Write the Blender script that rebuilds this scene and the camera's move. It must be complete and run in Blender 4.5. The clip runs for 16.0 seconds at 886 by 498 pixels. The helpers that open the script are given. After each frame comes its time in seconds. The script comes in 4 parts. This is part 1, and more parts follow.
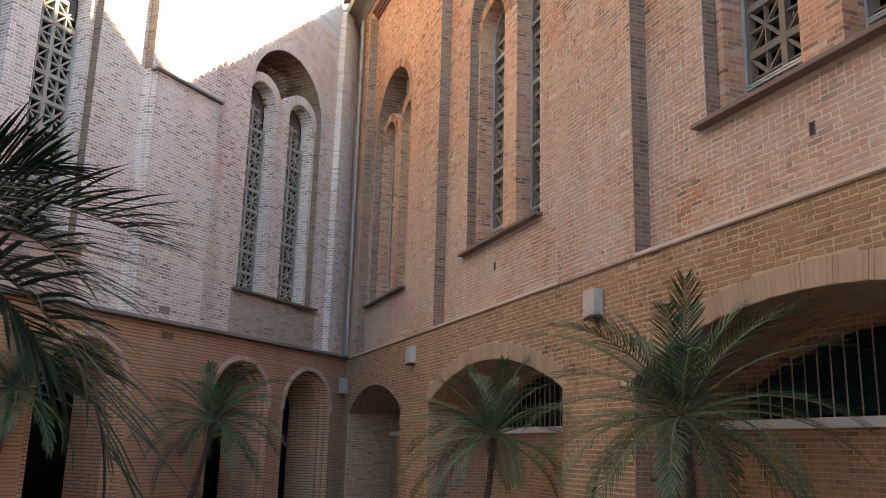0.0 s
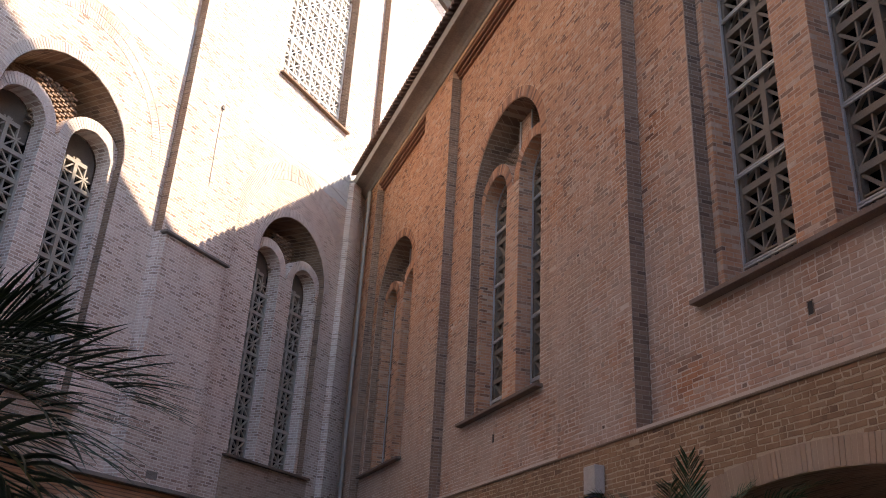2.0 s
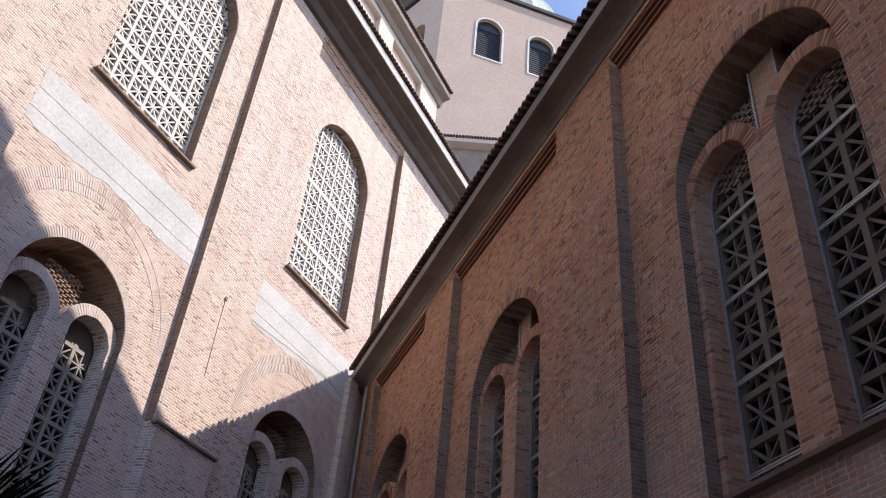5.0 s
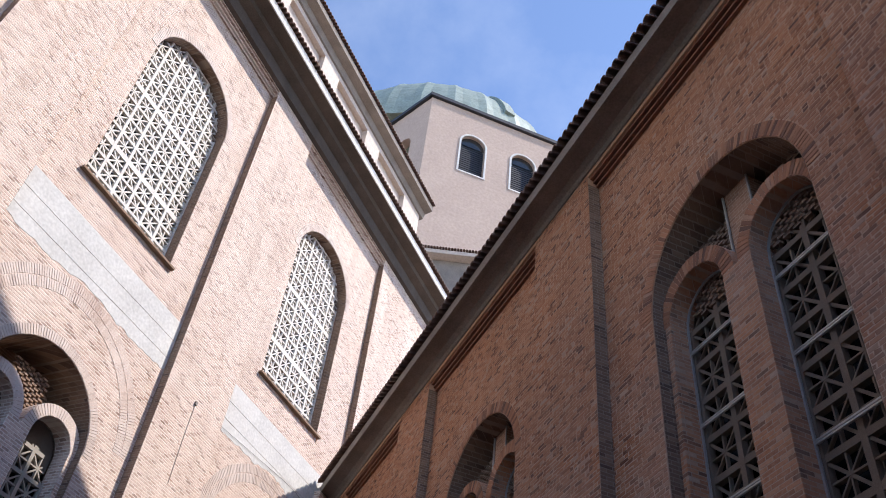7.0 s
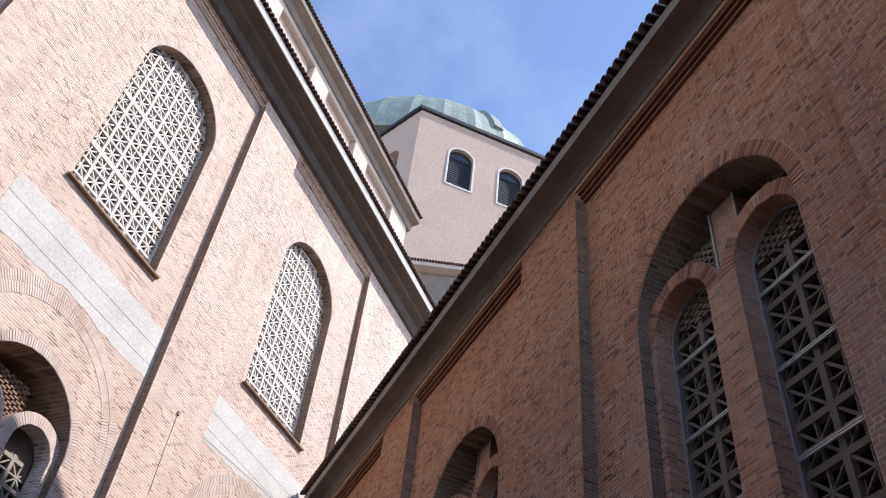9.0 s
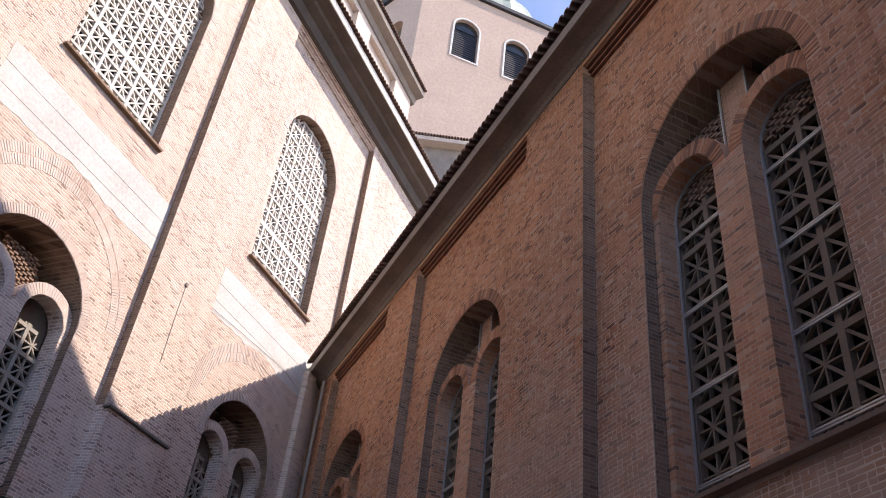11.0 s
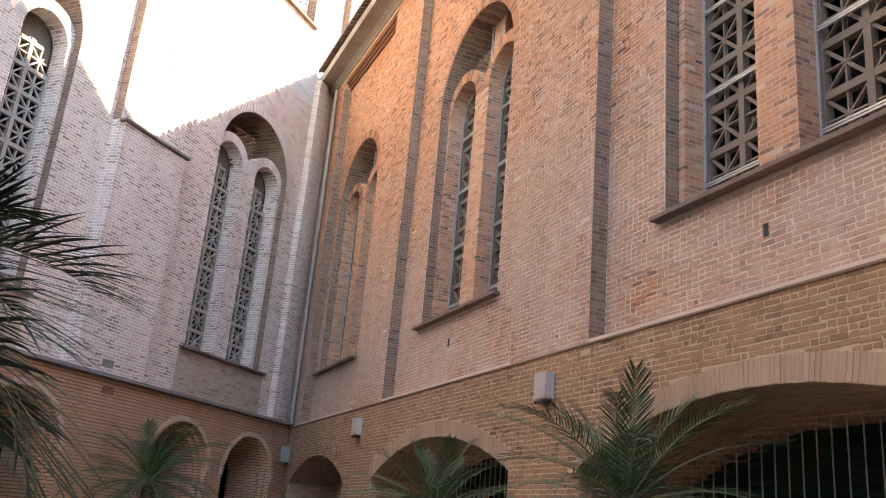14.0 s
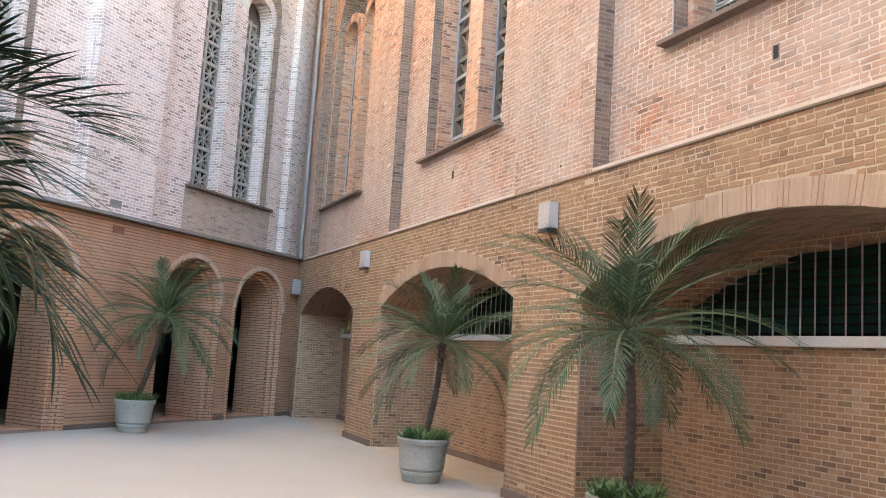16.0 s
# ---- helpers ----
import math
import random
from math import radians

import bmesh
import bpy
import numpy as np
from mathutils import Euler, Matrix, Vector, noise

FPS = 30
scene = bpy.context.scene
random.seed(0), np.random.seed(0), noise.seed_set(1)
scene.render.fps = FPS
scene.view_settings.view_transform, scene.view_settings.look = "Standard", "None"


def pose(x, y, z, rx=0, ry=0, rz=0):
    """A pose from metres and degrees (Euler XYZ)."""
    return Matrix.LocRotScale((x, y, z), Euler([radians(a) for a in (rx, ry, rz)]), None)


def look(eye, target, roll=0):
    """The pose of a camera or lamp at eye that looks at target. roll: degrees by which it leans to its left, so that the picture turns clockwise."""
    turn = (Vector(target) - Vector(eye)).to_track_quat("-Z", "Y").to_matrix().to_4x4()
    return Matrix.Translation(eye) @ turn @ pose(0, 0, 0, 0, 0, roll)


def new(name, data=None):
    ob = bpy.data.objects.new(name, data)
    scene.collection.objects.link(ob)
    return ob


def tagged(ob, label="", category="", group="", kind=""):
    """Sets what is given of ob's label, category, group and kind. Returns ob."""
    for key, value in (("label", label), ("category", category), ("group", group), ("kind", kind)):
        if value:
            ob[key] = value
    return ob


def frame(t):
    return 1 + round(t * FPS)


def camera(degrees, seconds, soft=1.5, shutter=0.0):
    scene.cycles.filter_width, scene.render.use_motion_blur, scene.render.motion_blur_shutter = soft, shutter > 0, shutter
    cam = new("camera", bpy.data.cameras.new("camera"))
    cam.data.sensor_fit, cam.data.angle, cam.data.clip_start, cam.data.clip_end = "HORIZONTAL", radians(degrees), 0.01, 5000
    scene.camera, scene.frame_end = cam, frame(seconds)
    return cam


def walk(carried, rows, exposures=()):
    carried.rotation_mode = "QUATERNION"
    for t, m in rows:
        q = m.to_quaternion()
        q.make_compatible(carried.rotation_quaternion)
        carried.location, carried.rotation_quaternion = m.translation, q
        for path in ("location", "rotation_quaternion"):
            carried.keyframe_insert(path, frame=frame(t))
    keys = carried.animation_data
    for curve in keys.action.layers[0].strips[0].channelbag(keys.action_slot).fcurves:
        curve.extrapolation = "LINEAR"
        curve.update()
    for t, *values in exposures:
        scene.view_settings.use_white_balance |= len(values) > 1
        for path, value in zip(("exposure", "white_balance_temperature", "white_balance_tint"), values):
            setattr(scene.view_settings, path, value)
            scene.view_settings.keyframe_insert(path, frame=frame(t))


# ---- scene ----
cam = camera(54.33, 16.0, soft=1.0)
EYE_Z = 1.92
# seconds, pitch, yaw, roll of a camera that turns where it stands
PATH = [
    (0, 13.08, 0.41, 1.59),
    (0.5, 17.20, 0.64, 1.88),
    (1, 19.82, 0.76, 2.41),
    (1.5, 22.25, 0.86, 2.72),
    (2, 24.21, 0.92, 3.34),
    (2.5, 26.79, 1.00, 3.73),
    (3, 29.33, 1.20, 3.79),
    (3.5, 31.67, 1.41, 4.32),
    (4, 33.57, 1.51, 4.83),
    (6.5, 42.85, 2.40, 7.41),
    (7, 44.71, 1.27, 7.35),
    (7.5, 46.35, 0.29, 7.36),
    (8, 47.41, 0.52, 7.70),
    (10.5, 39.68, -0.70, 7.01),
    (11, 37.40, -0.85, 7.10),
    (11.5, 33.29, -1.12, 7.09),
    (12, 27.41, -1.50, 6.83),
    (12.5, 23.81, -1.75, 6.68),
    (13, 21.63, -1.81, 6.35),
    (13.5, 19.82, -2.09, 6.04),
    (14, 18.13, -2.19, 5.12),
    (14.5, 16.25, -2.31, 4.75),
    (15, 13.89, -2.56, 4.47),
    (15.5, 10.55, -2.67, 3.98),
    (16, 7.07, -2.78, 3.62),
]
EXPOSURES = [(0, 3.55, 8700, 5), (1.5, 2.85, 8400, 12), (2.5, 2.08, 7700, 19), (3.5, 1.6, 6900, 16), (4.0, 1.5, 6800, 15), (7, 1.45, 6500, 14),
             (8, 1.45, 6500, 14), (10.5, 1.58, 6900, 18), (11.5, 2.0, 7600, 22), (12, 2.6, 8300, 23), (12.5, 3.05, 8700, 19), (14.5, 4.05, 8500, 7), (16, 4.75, 8300, 1)]
walk(cam, [(t, pose(0, 0, EYE_Z, 0, 0, y) @ pose(0, 0, 0, 90 + p, 0, 0) @ pose(0, 0, 0, 0, 0, r)) for t, p, y, r in PATH], EXPOSURES)

# ---- light ----
SUN_DIR = Vector((0.6708, -0.0232, 0.7413)).normalized()
world = bpy.data.worlds.new("sky")
scene.world = world
world.use_nodes = True
wn = world.node_tree.nodes
sky = wn.new("ShaderNodeTexSky")
sky.sky_type = "NISHITA"
sky.sun_disc = False
sky.sun_elevation = math.asin(SUN_DIR.z)
sky.sun_rotation = math.atan2(SUN_DIR.x, SUN_DIR.y)
sky.altitude = 3800
sky.air_density, sky.dust_density, sky.ozone_density = 1.0, 0.0, 1.1
wn["Background"].inputs["Strength"].default_value = 0.15
# thin wisps of cloud
wisp, haze, veil = wn.new("ShaderNodeTexNoise"), wn.new("ShaderNodeMapRange"), wn.new("ShaderNodeMix")
wisp.inputs["Scale"].default_value, wisp.inputs["Detail"].default_value, wisp.inputs["Roughness"].default_value = 3.2, 7.0, 0.6
haze.inputs["From Min"].default_value, haze.inputs["From Max"].default_value, haze.inputs["To Max"].default_value = 0.52, 0.8, 0.18
veil.data_type = "RGBA"
veil.inputs[7].default_value = (3.2, 3.5, 3.9, 1)
world.node_tree.links.new(wn.new("ShaderNodeTexCoord").outputs["Generated"], wisp.inputs["Vector"])
world.node_tree.links.new(wisp.outputs["Fac"], haze.inputs["Value"])
world.node_tree.links.new(haze.outputs[0], veil.inputs[0])
world.node_tree.links.new(sky.outputs[0], veil.inputs[6])
world.node_tree.links.new(veil.outputs[2], wn["Background"].inputs["Color"])
sun = new("sun", bpy.data.lights.new("sun", "SUN"))
sun.data.energy, sun.data.angle, sun.data.color = 2.15, radians(0.4), (1.0, 0.94, 0.86)
sun.matrix_world = look(SUN_DIR * 80, (0, 0, 0))


# ---- materials ----
def mat(name, rough=0.85, metallic=0.0):
    m = bpy.data.materials.new(name)
    m.use_nodes = True
    nt = m.node_tree
    b = nt.nodes["Principled BSDF"]
    b.inputs["Roughness"].default_value = rough
    b.inputs["Metallic"].default_value = metallic
    return m, nt, b


def link(nt, a, b):
    nt.links.new(a, b)


def noise_node(nt, vec, scale, detail=4.0, rough=0.6):
    n = nt.nodes.new("ShaderNodeTexNoise")
    n.inputs["Scale"].default_value, n.inputs["Detail"].default_value, n.inputs["Roughness"].default_value = scale, detail, rough
    if vec is not None:
        link(nt, vec, n.inputs["Vector"])
    return n.outputs["Fac"]


def ramp(nt, fac, stops):
    r = nt.nodes.new("ShaderNodeValToRGB")
    while len(r.color_ramp.elements) < len(stops):
        r.color_ramp.elements.new(0.5)
    for e, (p, c) in zip(r.color_ramp.elements, stops):
        e.position, e.color = p, (*c, 1)
    link(nt, fac, r.inputs["Fac"])
    return r.outputs["Color"]


def mix(nt, fac, a, b, kind="MIX"):
    n = nt.nodes.new("ShaderNodeMix")
    n.data_type, n.blend_type = "RGBA", kind
    for v, sock in ((fac, n.inputs[0]), (a, n.inputs[6]), (b, n.inputs[7])):
        if isinstance(v, (int, float)):
            sock.default_value = v
        elif isinstance(v, tuple):
            sock.default_value = (*v, 1)
        else:
            link(nt, v, sock)
    return n.outputs[2]


def bump(nt, b, height, strength, dist):
    n = nt.nodes.new("ShaderNodeBump")
    n.inputs["Strength"].default_value, n.inputs["Distance"].default_value = strength, dist
    link(nt, height, n.inputs["Height"])
    link(nt, n.outputs[0], b.inputs["Normal"])


def coords(nt):
    return nt.nodes.new("ShaderNodeTexCoord").outputs["Object"]


def streak_vec(nt, vec, sx, sy, sz):
    n = nt.nodes.new("ShaderNodeMapping")
    n.inputs["Scale"].default_value = (sx, sy, sz)
    link(nt, vec, n.inputs["Vector"])
    return n.outputs[0]


def smear(nt, v, amount):
    """Where mortar has been smeared over the bricks: a mask in wall coordinates."""
    a = ramp(nt, noise_node(nt, v, 0.9, 7, 0.72), [(0.5, (0, 0, 0)), (0.6, (amount,) * 3)])
    return mix(nt, 1.0, a, ramp(nt, noise_node(nt, v, 7, 4, 0.7), [(0.36, (0.25, 0.25, 0.25)), (0.56, (1, 1, 1))]), "MULTIPLY")


def plain(name, color, color2, scale=3.0, rough=0.85, metallic=0.0, relief=0.3, dist=0.004, fine=60.0):
    """A surface of two tones at two scales, with fine relief."""
    m, nt, b = mat(name, rough, metallic)
    v = coords(nt)
    c = ramp(nt, noise_node(nt, v, scale, 6), [(0.3, color), (0.7, color2)])
    f = noise_node(nt, v, fine, 3)
    c = mix(nt, 0.35, c, ramp(nt, f, [(0.3, tuple(x * 0.7 for x in color)), (0.75, tuple(min(1, x * 1.25) for x in color2))]))
    link(nt, c, b.inputs["Base Color"])
    bump(nt, b, f, relief, dist)
    return m


def brick_texture(name, tones, mortar, course=0.062, length=0.22, joint=0.0075, wash=None, wash_amount=0.5, vault=False):
    """Brick in wall coordinates: along the wall and up; the wall's relief comes with it."""
    m, nt, b = mat(name, 0.9)
    v = coords(nt)
    sep = nt.nodes.new("ShaderNodeSeparateXYZ")
    link(nt, v, sep.inputs[0])
    add = nt.nodes.new("ShaderNodeMath")
    add.operation = "ADD"
    link(nt, sep.outputs[0], add.inputs[0])
    link(nt, sep.outputs[1], add.inputs[1])
    wob = nt.nodes.new("ShaderNodeMath")
    wob.operation = "MULTIPLY_ADD"
    wob.inputs[1].default_value = 0.014
    link(nt, noise_node(nt, v, 2.2, 5, 0.7), wob.inputs[0])
    link(nt, sep.outputs[2], wob.inputs[2])
    com = nt.nodes.new("ShaderNodeCombineXYZ")
    # a vault's courses run along the wall and step back into it
    link(nt, sep.outputs[0] if vault else add.outputs[0], com.inputs[0])
    link(nt, sep.outputs[1] if vault else wob.outputs[0], com.inputs[1])
    br = nt.nodes.new("ShaderNodeTexBrick")
    br.inputs["Scale"].default_value = 1.0
    br.inputs["Brick Width"].default_value, br.inputs["Row Height"].default_value = length, course
    br.inputs["Mortar Size"].default_value, br.inputs["Mortar Smooth"].default_value = joint, 0.4
    br.inputs["Bias"].default_value = 0.0
    br.inputs["Color1"].default_value, br.inputs["Color2"].default_value = (0, 0, 0, 1), (1, 1, 1, 1)
    br.inputs["Mortar"].default_value = (0.5, 0.5, 0.5, 1)
    link(nt, com.outputs[0], br.inputs["Vector"])
    c = ramp(nt, br.outputs["Color"], tones)
    c = mix(nt, 0.25, c, ramp(nt, noise_node(nt, v, 14, 5), [(0.35, tones[1][1]), (0.7, tones[-1][1])]))
    big = noise_node(nt, v, 0.35, 6, 0.65)
    if wash:
        c = mix(nt, ramp(nt, big, [(0.4, (0, 0, 0)), (0.62, (wash_amount,) * 3)]), c, wash)
    c = mix(nt, br.outputs["Fac"], c, mortar)
    if wash:
        c = mix(nt, smear(nt, v, 0.4), c, wash)
    st = noise_node(nt, streak_vec(nt, v, 1.6, 1.6, 0.18), 1.2, 6, 0.7)
    c = mix(nt, 0.5, c, ramp(nt, st, [(0.35, (0.72, 0.68, 0.65)), (0.6, (1, 1, 1))]), "MULTIPLY")
    link(nt, c, b.inputs["Base Color"])
    h = nt.nodes.new("ShaderNodeMath")
    h.operation = "MULTIPLY_ADD"
    h.inputs[1].default_value = -1.0
    link(nt, br.outputs["Fac"], h.inputs[0])
    link(nt, noise_node(nt, v, 40, 3), h.inputs[2])
    bump(nt, b, h.outputs[0], 0.8, 0.012)
    return m


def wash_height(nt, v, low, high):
    """Strength of the wash by height: full low on the wall, 0.18 of it high up."""
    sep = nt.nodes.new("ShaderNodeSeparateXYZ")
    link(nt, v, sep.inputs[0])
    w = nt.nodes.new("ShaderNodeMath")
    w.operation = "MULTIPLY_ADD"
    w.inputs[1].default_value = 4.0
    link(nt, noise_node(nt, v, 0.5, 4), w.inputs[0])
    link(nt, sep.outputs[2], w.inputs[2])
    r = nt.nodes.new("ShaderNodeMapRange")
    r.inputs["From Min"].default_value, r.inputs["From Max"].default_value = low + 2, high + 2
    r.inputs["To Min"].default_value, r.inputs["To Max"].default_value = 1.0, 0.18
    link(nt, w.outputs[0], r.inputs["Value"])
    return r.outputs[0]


def brick_piece(name, tones, wash, wash_amount, single=False, wash_top=None):
    """Bricks that are pieces: tone from each one's own random number, stains in wall coordinates."""
    m, nt, b = mat(name, 0.9)
    v = coords(nt)
    if single:
        r = nt.nodes.new("ShaderNodeObjectInfo").outputs["Random"]
    else:
        r = nt.nodes.new("ShaderNodeNewGeometry").outputs["Random Per Island"]
    c = ramp(nt, r, tones)
    f = noise_node(nt, v, 45, 4)
    c = mix(nt, 0.4, c, ramp(nt, f, [(0.3, tuple(x * 0.7 for x in tones[1][1])), (0.7, tuple(min(1, x * 1.35) for x in tones[1][1]))]))
    big = noise_node(nt, v, 0.5, 6, 0.65)
    plaster, smears = ramp(nt, big, [(0.32, (0, 0, 0)), (0.54, (wash_amount,) * 3)]), smear(nt, v, 0.5)
    if wash_top:
        h = wash_height(nt, v, *wash_top)
        plaster, smears = mix(nt, 1.0, plaster, h, "MULTIPLY"), mix(nt, 1.0, smears, h, "MULTIPLY")
    c = mix(nt, plaster, c, wash)
    c = mix(nt, smears, c, wash)
    st = noise_node(nt, streak_vec(nt, v, 1.4, 1.4, 0.2), 1.3, 6, 0.7)
    c = mix(nt, 0.4, c, ramp(nt, st, [(0.35, (0.6, 0.54, 0.5)), (0.6, (1, 1, 1))]), "MULTIPLY")
    pa = noise_node(nt, v, 0.22, 5, 0.6)
    c = mix(nt, 0.3, c, ramp(nt, pa, [(0.35, (0.74, 0.7, 0.68)), (0.65, (1, 1, 1))]), "MULTIPLY")
    link(nt, c, b.inputs["Base Color"])
    bump(nt, b, f, 0.6, 0.006)
    return m


ORANGE = [(0.0, (0.06, 0.036, 0.024)), (0.06, (0.15, 0.083, 0.05)), (0.16, (0.268, 0.145, 0.08)), (0.5, (0.335, 0.18, 0.096)), (0.9, (0.395, 0.226, 0.126)), (1.0, (0.445, 0.3, 0.198))]
UPPER = [(0.0, (0.08, 0.035, 0.022)), (0.06, (0.2, 0.077, 0.036)), (0.2, (0.43, 0.17, 0.078)), (0.5, (0.6, 0.245, 0.112)), (0.88, (0.68, 0.31, 0.15)), (1.0, (0.64, 0.46, 0.34))]
PINK = [(0.0, (0.18, 0.1, 0.072)), (0.18, (0.4, 0.245, 0.178)), (0.35, (0.58, 0.41, 0.332)), (0.7, (0.67, 0.497, 0.412)), (1.0, (0.77, 0.61, 0.52))]
STRIP = [(0.0, (0.55, 0.295, 0.17)), (0.3, (0.58, 0.315, 0.182)), (0.7, (0.61, 0.335, 0.197)), (1.0, (0.63, 0.365, 0.222))]
_m, _nt, _b = mat("smeared_mortar", 0.95)
_v = coords(_nt)
_c = ramp(_nt, noise_node(_nt, _v, 1.5, 6), [(0.3, (0.5, 0.39, 0.305)), (0.7, (0.63, 0.51, 0.415))])
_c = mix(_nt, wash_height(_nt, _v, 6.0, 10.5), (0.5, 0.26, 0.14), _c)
_c = mix(_nt, smear(_nt, _v, 0.5), _c, (0.52, 0.37, 0.27))
link(_nt, _c, _b.inputs["Base Color"])
bump(_nt, _b, noise_node(_nt, _v, 50, 3), 0.6, 0.006)
M_MORTAR = _m
M_MORTAR_LOW = plain("earthy_mortar", (0.42, 0.29, 0.18), (0.54, 0.395, 0.265), 1.5, 0.95, relief=0.6, dist=0.006)
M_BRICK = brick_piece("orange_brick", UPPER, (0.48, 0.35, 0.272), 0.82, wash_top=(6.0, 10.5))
M_BRICK_LOW = brick_piece("warm_brick", ORANGE, (0.42, 0.238, 0.122), 0.4)
M_BRICK_ONE = brick_piece("single_brick", ORANGE, (0.4, 0.245, 0.14), 0.4, True)
M_BRICK_TEX = brick_texture("orange_brickwork", UPPER, (0.54, 0.39, 0.285), wash=(0.47, 0.315, 0.225), wash_amount=0.4)
M_NICHE_TEX = brick_texture("niche_brickwork", ORANGE, (0.5, 0.37, 0.26), length=0.19, wash=(0.42, 0.26, 0.155), wash_amount=0.35)
M_PINK_TEX = brick_texture("pale_brickwork", PINK, (0.84, 0.745, 0.655), course=0.07, length=0.2, joint=0.0115, wash=(0.74, 0.6, 0.51), wash_amount=0.28)
M_APRON = brick_texture("apron_brickwork", [(0.0, (0.22, 0.115, 0.07)), (0.15, (0.37, 0.185, 0.108)), (0.6, (0.46, 0.24, 0.142)), (1.0, (0.54, 0.31, 0.195))], (0.56, 0.4, 0.29), length=0.17, wash=(0.47, 0.3, 0.2), wash_amount=0.5)
M_APRON_PALE = brick_texture("pale_apron_brickwork", [(0.0, (0.2, 0.13, 0.09)), (0.2, (0.4, 0.275, 0.2)), (0.7, (0.47, 0.335, 0.25)), (1.0, (0.55, 0.41, 0.31))], (0.58, 0.48, 0.39), wash=(0.5, 0.38, 0.295), wash_amount=0.5)
# darker brick tones carry the shade of soffits, reveals and window heads
M_SOFFIT = brick_texture("shaded_recess_brickwork", [(0.0, (0.09, 0.055, 0.04)), (0.2, (0.2, 0.12, 0.08)), (0.7, (0.26, 0.16, 0.105)), (1.0, (0.33, 0.215, 0.15))], (0.34, 0.26, 0.2))
# shade under the niche vaults is put into these darker tones
M_VAULT = brick_texture("shaded_vault_brickwork", [(0.0, (0.12, 0.07, 0.045)), (0.2, (0.25, 0.145, 0.09)), (0.7, (0.32, 0.19, 0.12)), (1.0, (0.38, 0.245, 0.16))], (0.4, 0.29, 0.21), vault=True)
M_STRIP = brick_piece("strip_brick", STRIP, (0.48, 0.3, 0.2), 0.3)
M_HOOD = brick_piece("hood_brick", [(0, (0.55, 0.36, 0.25)), (0.3, (0.6, 0.4, 0.28)), (0.7, (0.64, 0.44, 0.32)), (1, (0.7, 0.5, 0.38))], (0.62, 0.46, 0.35), 0.3)
M_RING = brick_piece("ring_brick", [(0, (0.32, 0.2, 0.125)), (0.3, (0.37, 0.23, 0.145)), (0.7, (0.4, 0.255, 0.165)), (1, (0.44, 0.29, 0.195))], (0.46, 0.32, 0.22), 0.5)
M_JOINT = plain("dark_joint", (0.2, 0.12, 0.085), (0.3, 0.185, 0.13), 2, 0.95)
M_STRIP_TEX = brick_texture("strip_brickwork", STRIP, (0.12, 0.07, 0.05), course=0.07, length=0.46, joint=0.009)
M_CONCRETE = plain("weathered_concrete", (0.16, 0.135, 0.115), (0.3, 0.26, 0.225), 1.2, 0.9, relief=0.5, dist=0.01, fine=25)
# stained concrete, darkened further for the shade under the cornice
M_CORNICE_SHADE = plain("shaded_stained_concrete", (0.06, 0.048, 0.04), (0.13, 0.105, 0.088), 1.2, 0.9, relief=0.5, dist=0.01, fine=25)
M_SILL = plain("sill_tile", (0.13, 0.085, 0.065), (0.21, 0.14, 0.105), 2.5, 0.85)
# one lattice concrete in three tones: in sun, deep shade, lighter shade
M_LATTICE = plain("sunlit_lattice", (0.62, 0.58, 0.53), (0.74, 0.7, 0.65), 2.0, 0.85)
M_LATTICE_SHADE = plain("shaded_lattice_brown", (0.15, 0.112, 0.08), (0.23, 0.178, 0.132), 2.0, 0.85)
M_LATTICE_HALF_SHADE = plain("shaded_lattice_grey", (0.28, 0.25, 0.212), (0.39, 0.352, 0.3), 2.0, 0.85)
# head panel darkened to hold the shadow of the arch above
M_HEAD = plain("shaded_head_plaster", (0.1, 0.08, 0.065), (0.17, 0.14, 0.115), 2.0, 0.9)
M_LEDGE = plain("ledge_mortar", (0.2, 0.13, 0.085), (0.33, 0.23, 0.16), 1.5, 0.95)
M_RED = plain("red_brick", (0.19, 0.08, 0.05), (0.28, 0.125, 0.075), 6, 0.9)
M_BOX = plain("pale_enamel", (0.38, 0.335, 0.29), (0.5, 0.45, 0.395), 5, 0.5)
M_BAND = plain("bare_plaster", (0.5, 0.49, 0.47), (0.69, 0.68, 0.65), 1.1, 0.9, fine=12)
M_RENDER = plain("cream_render", (0.4, 0.3, 0.245), (0.48, 0.37, 0.305), 0.3, 0.9, fine=4)
M_ATTIC = plain("attic_render", (0.5, 0.42, 0.36), (0.6, 0.52, 0.455), 0.6, 0.9, fine=8)
M_TILE = plain("roof_tile", (0.1, 0.055, 0.04), (0.2, 0.11, 0.08), 3, 0.85)
M_COPPER = plain("green_copper", (0.16, 0.2, 0.175), (0.3, 0.36, 0.32), 0.9, 0.6, fine=5)
M_PIPE = plain("pipe_paint", (0.2, 0.17, 0.15), (0.3, 0.26, 0.23), 3, 0.7)
M_SLAT = plain("dark_slat", (0.012, 0.014, 0.02), (0.024, 0.027, 0.036), 2, 0.6)
M_METAL = plain("galvanised_metal", (0.38, 0.37, 0.36), (0.5, 0.49, 0.47), 4, 0.5, 0.4)
M_BAR = plain("painted_bar", (0.26, 0.24, 0.22), (0.4, 0.38, 0.35), 4, 0.5)
# near-black colour that stands in for the shade of interiors and openings
M_DARK = plain("interior_shade_black", (0.018, 0.016, 0.015), (0.03, 0.027, 0.025), 1, 0.9)
M_FLOOR = plain("pale_paving", (0.38, 0.305, 0.235), (0.455, 0.37, 0.29), 0.25, 0.85, fine=60, relief=0.05)
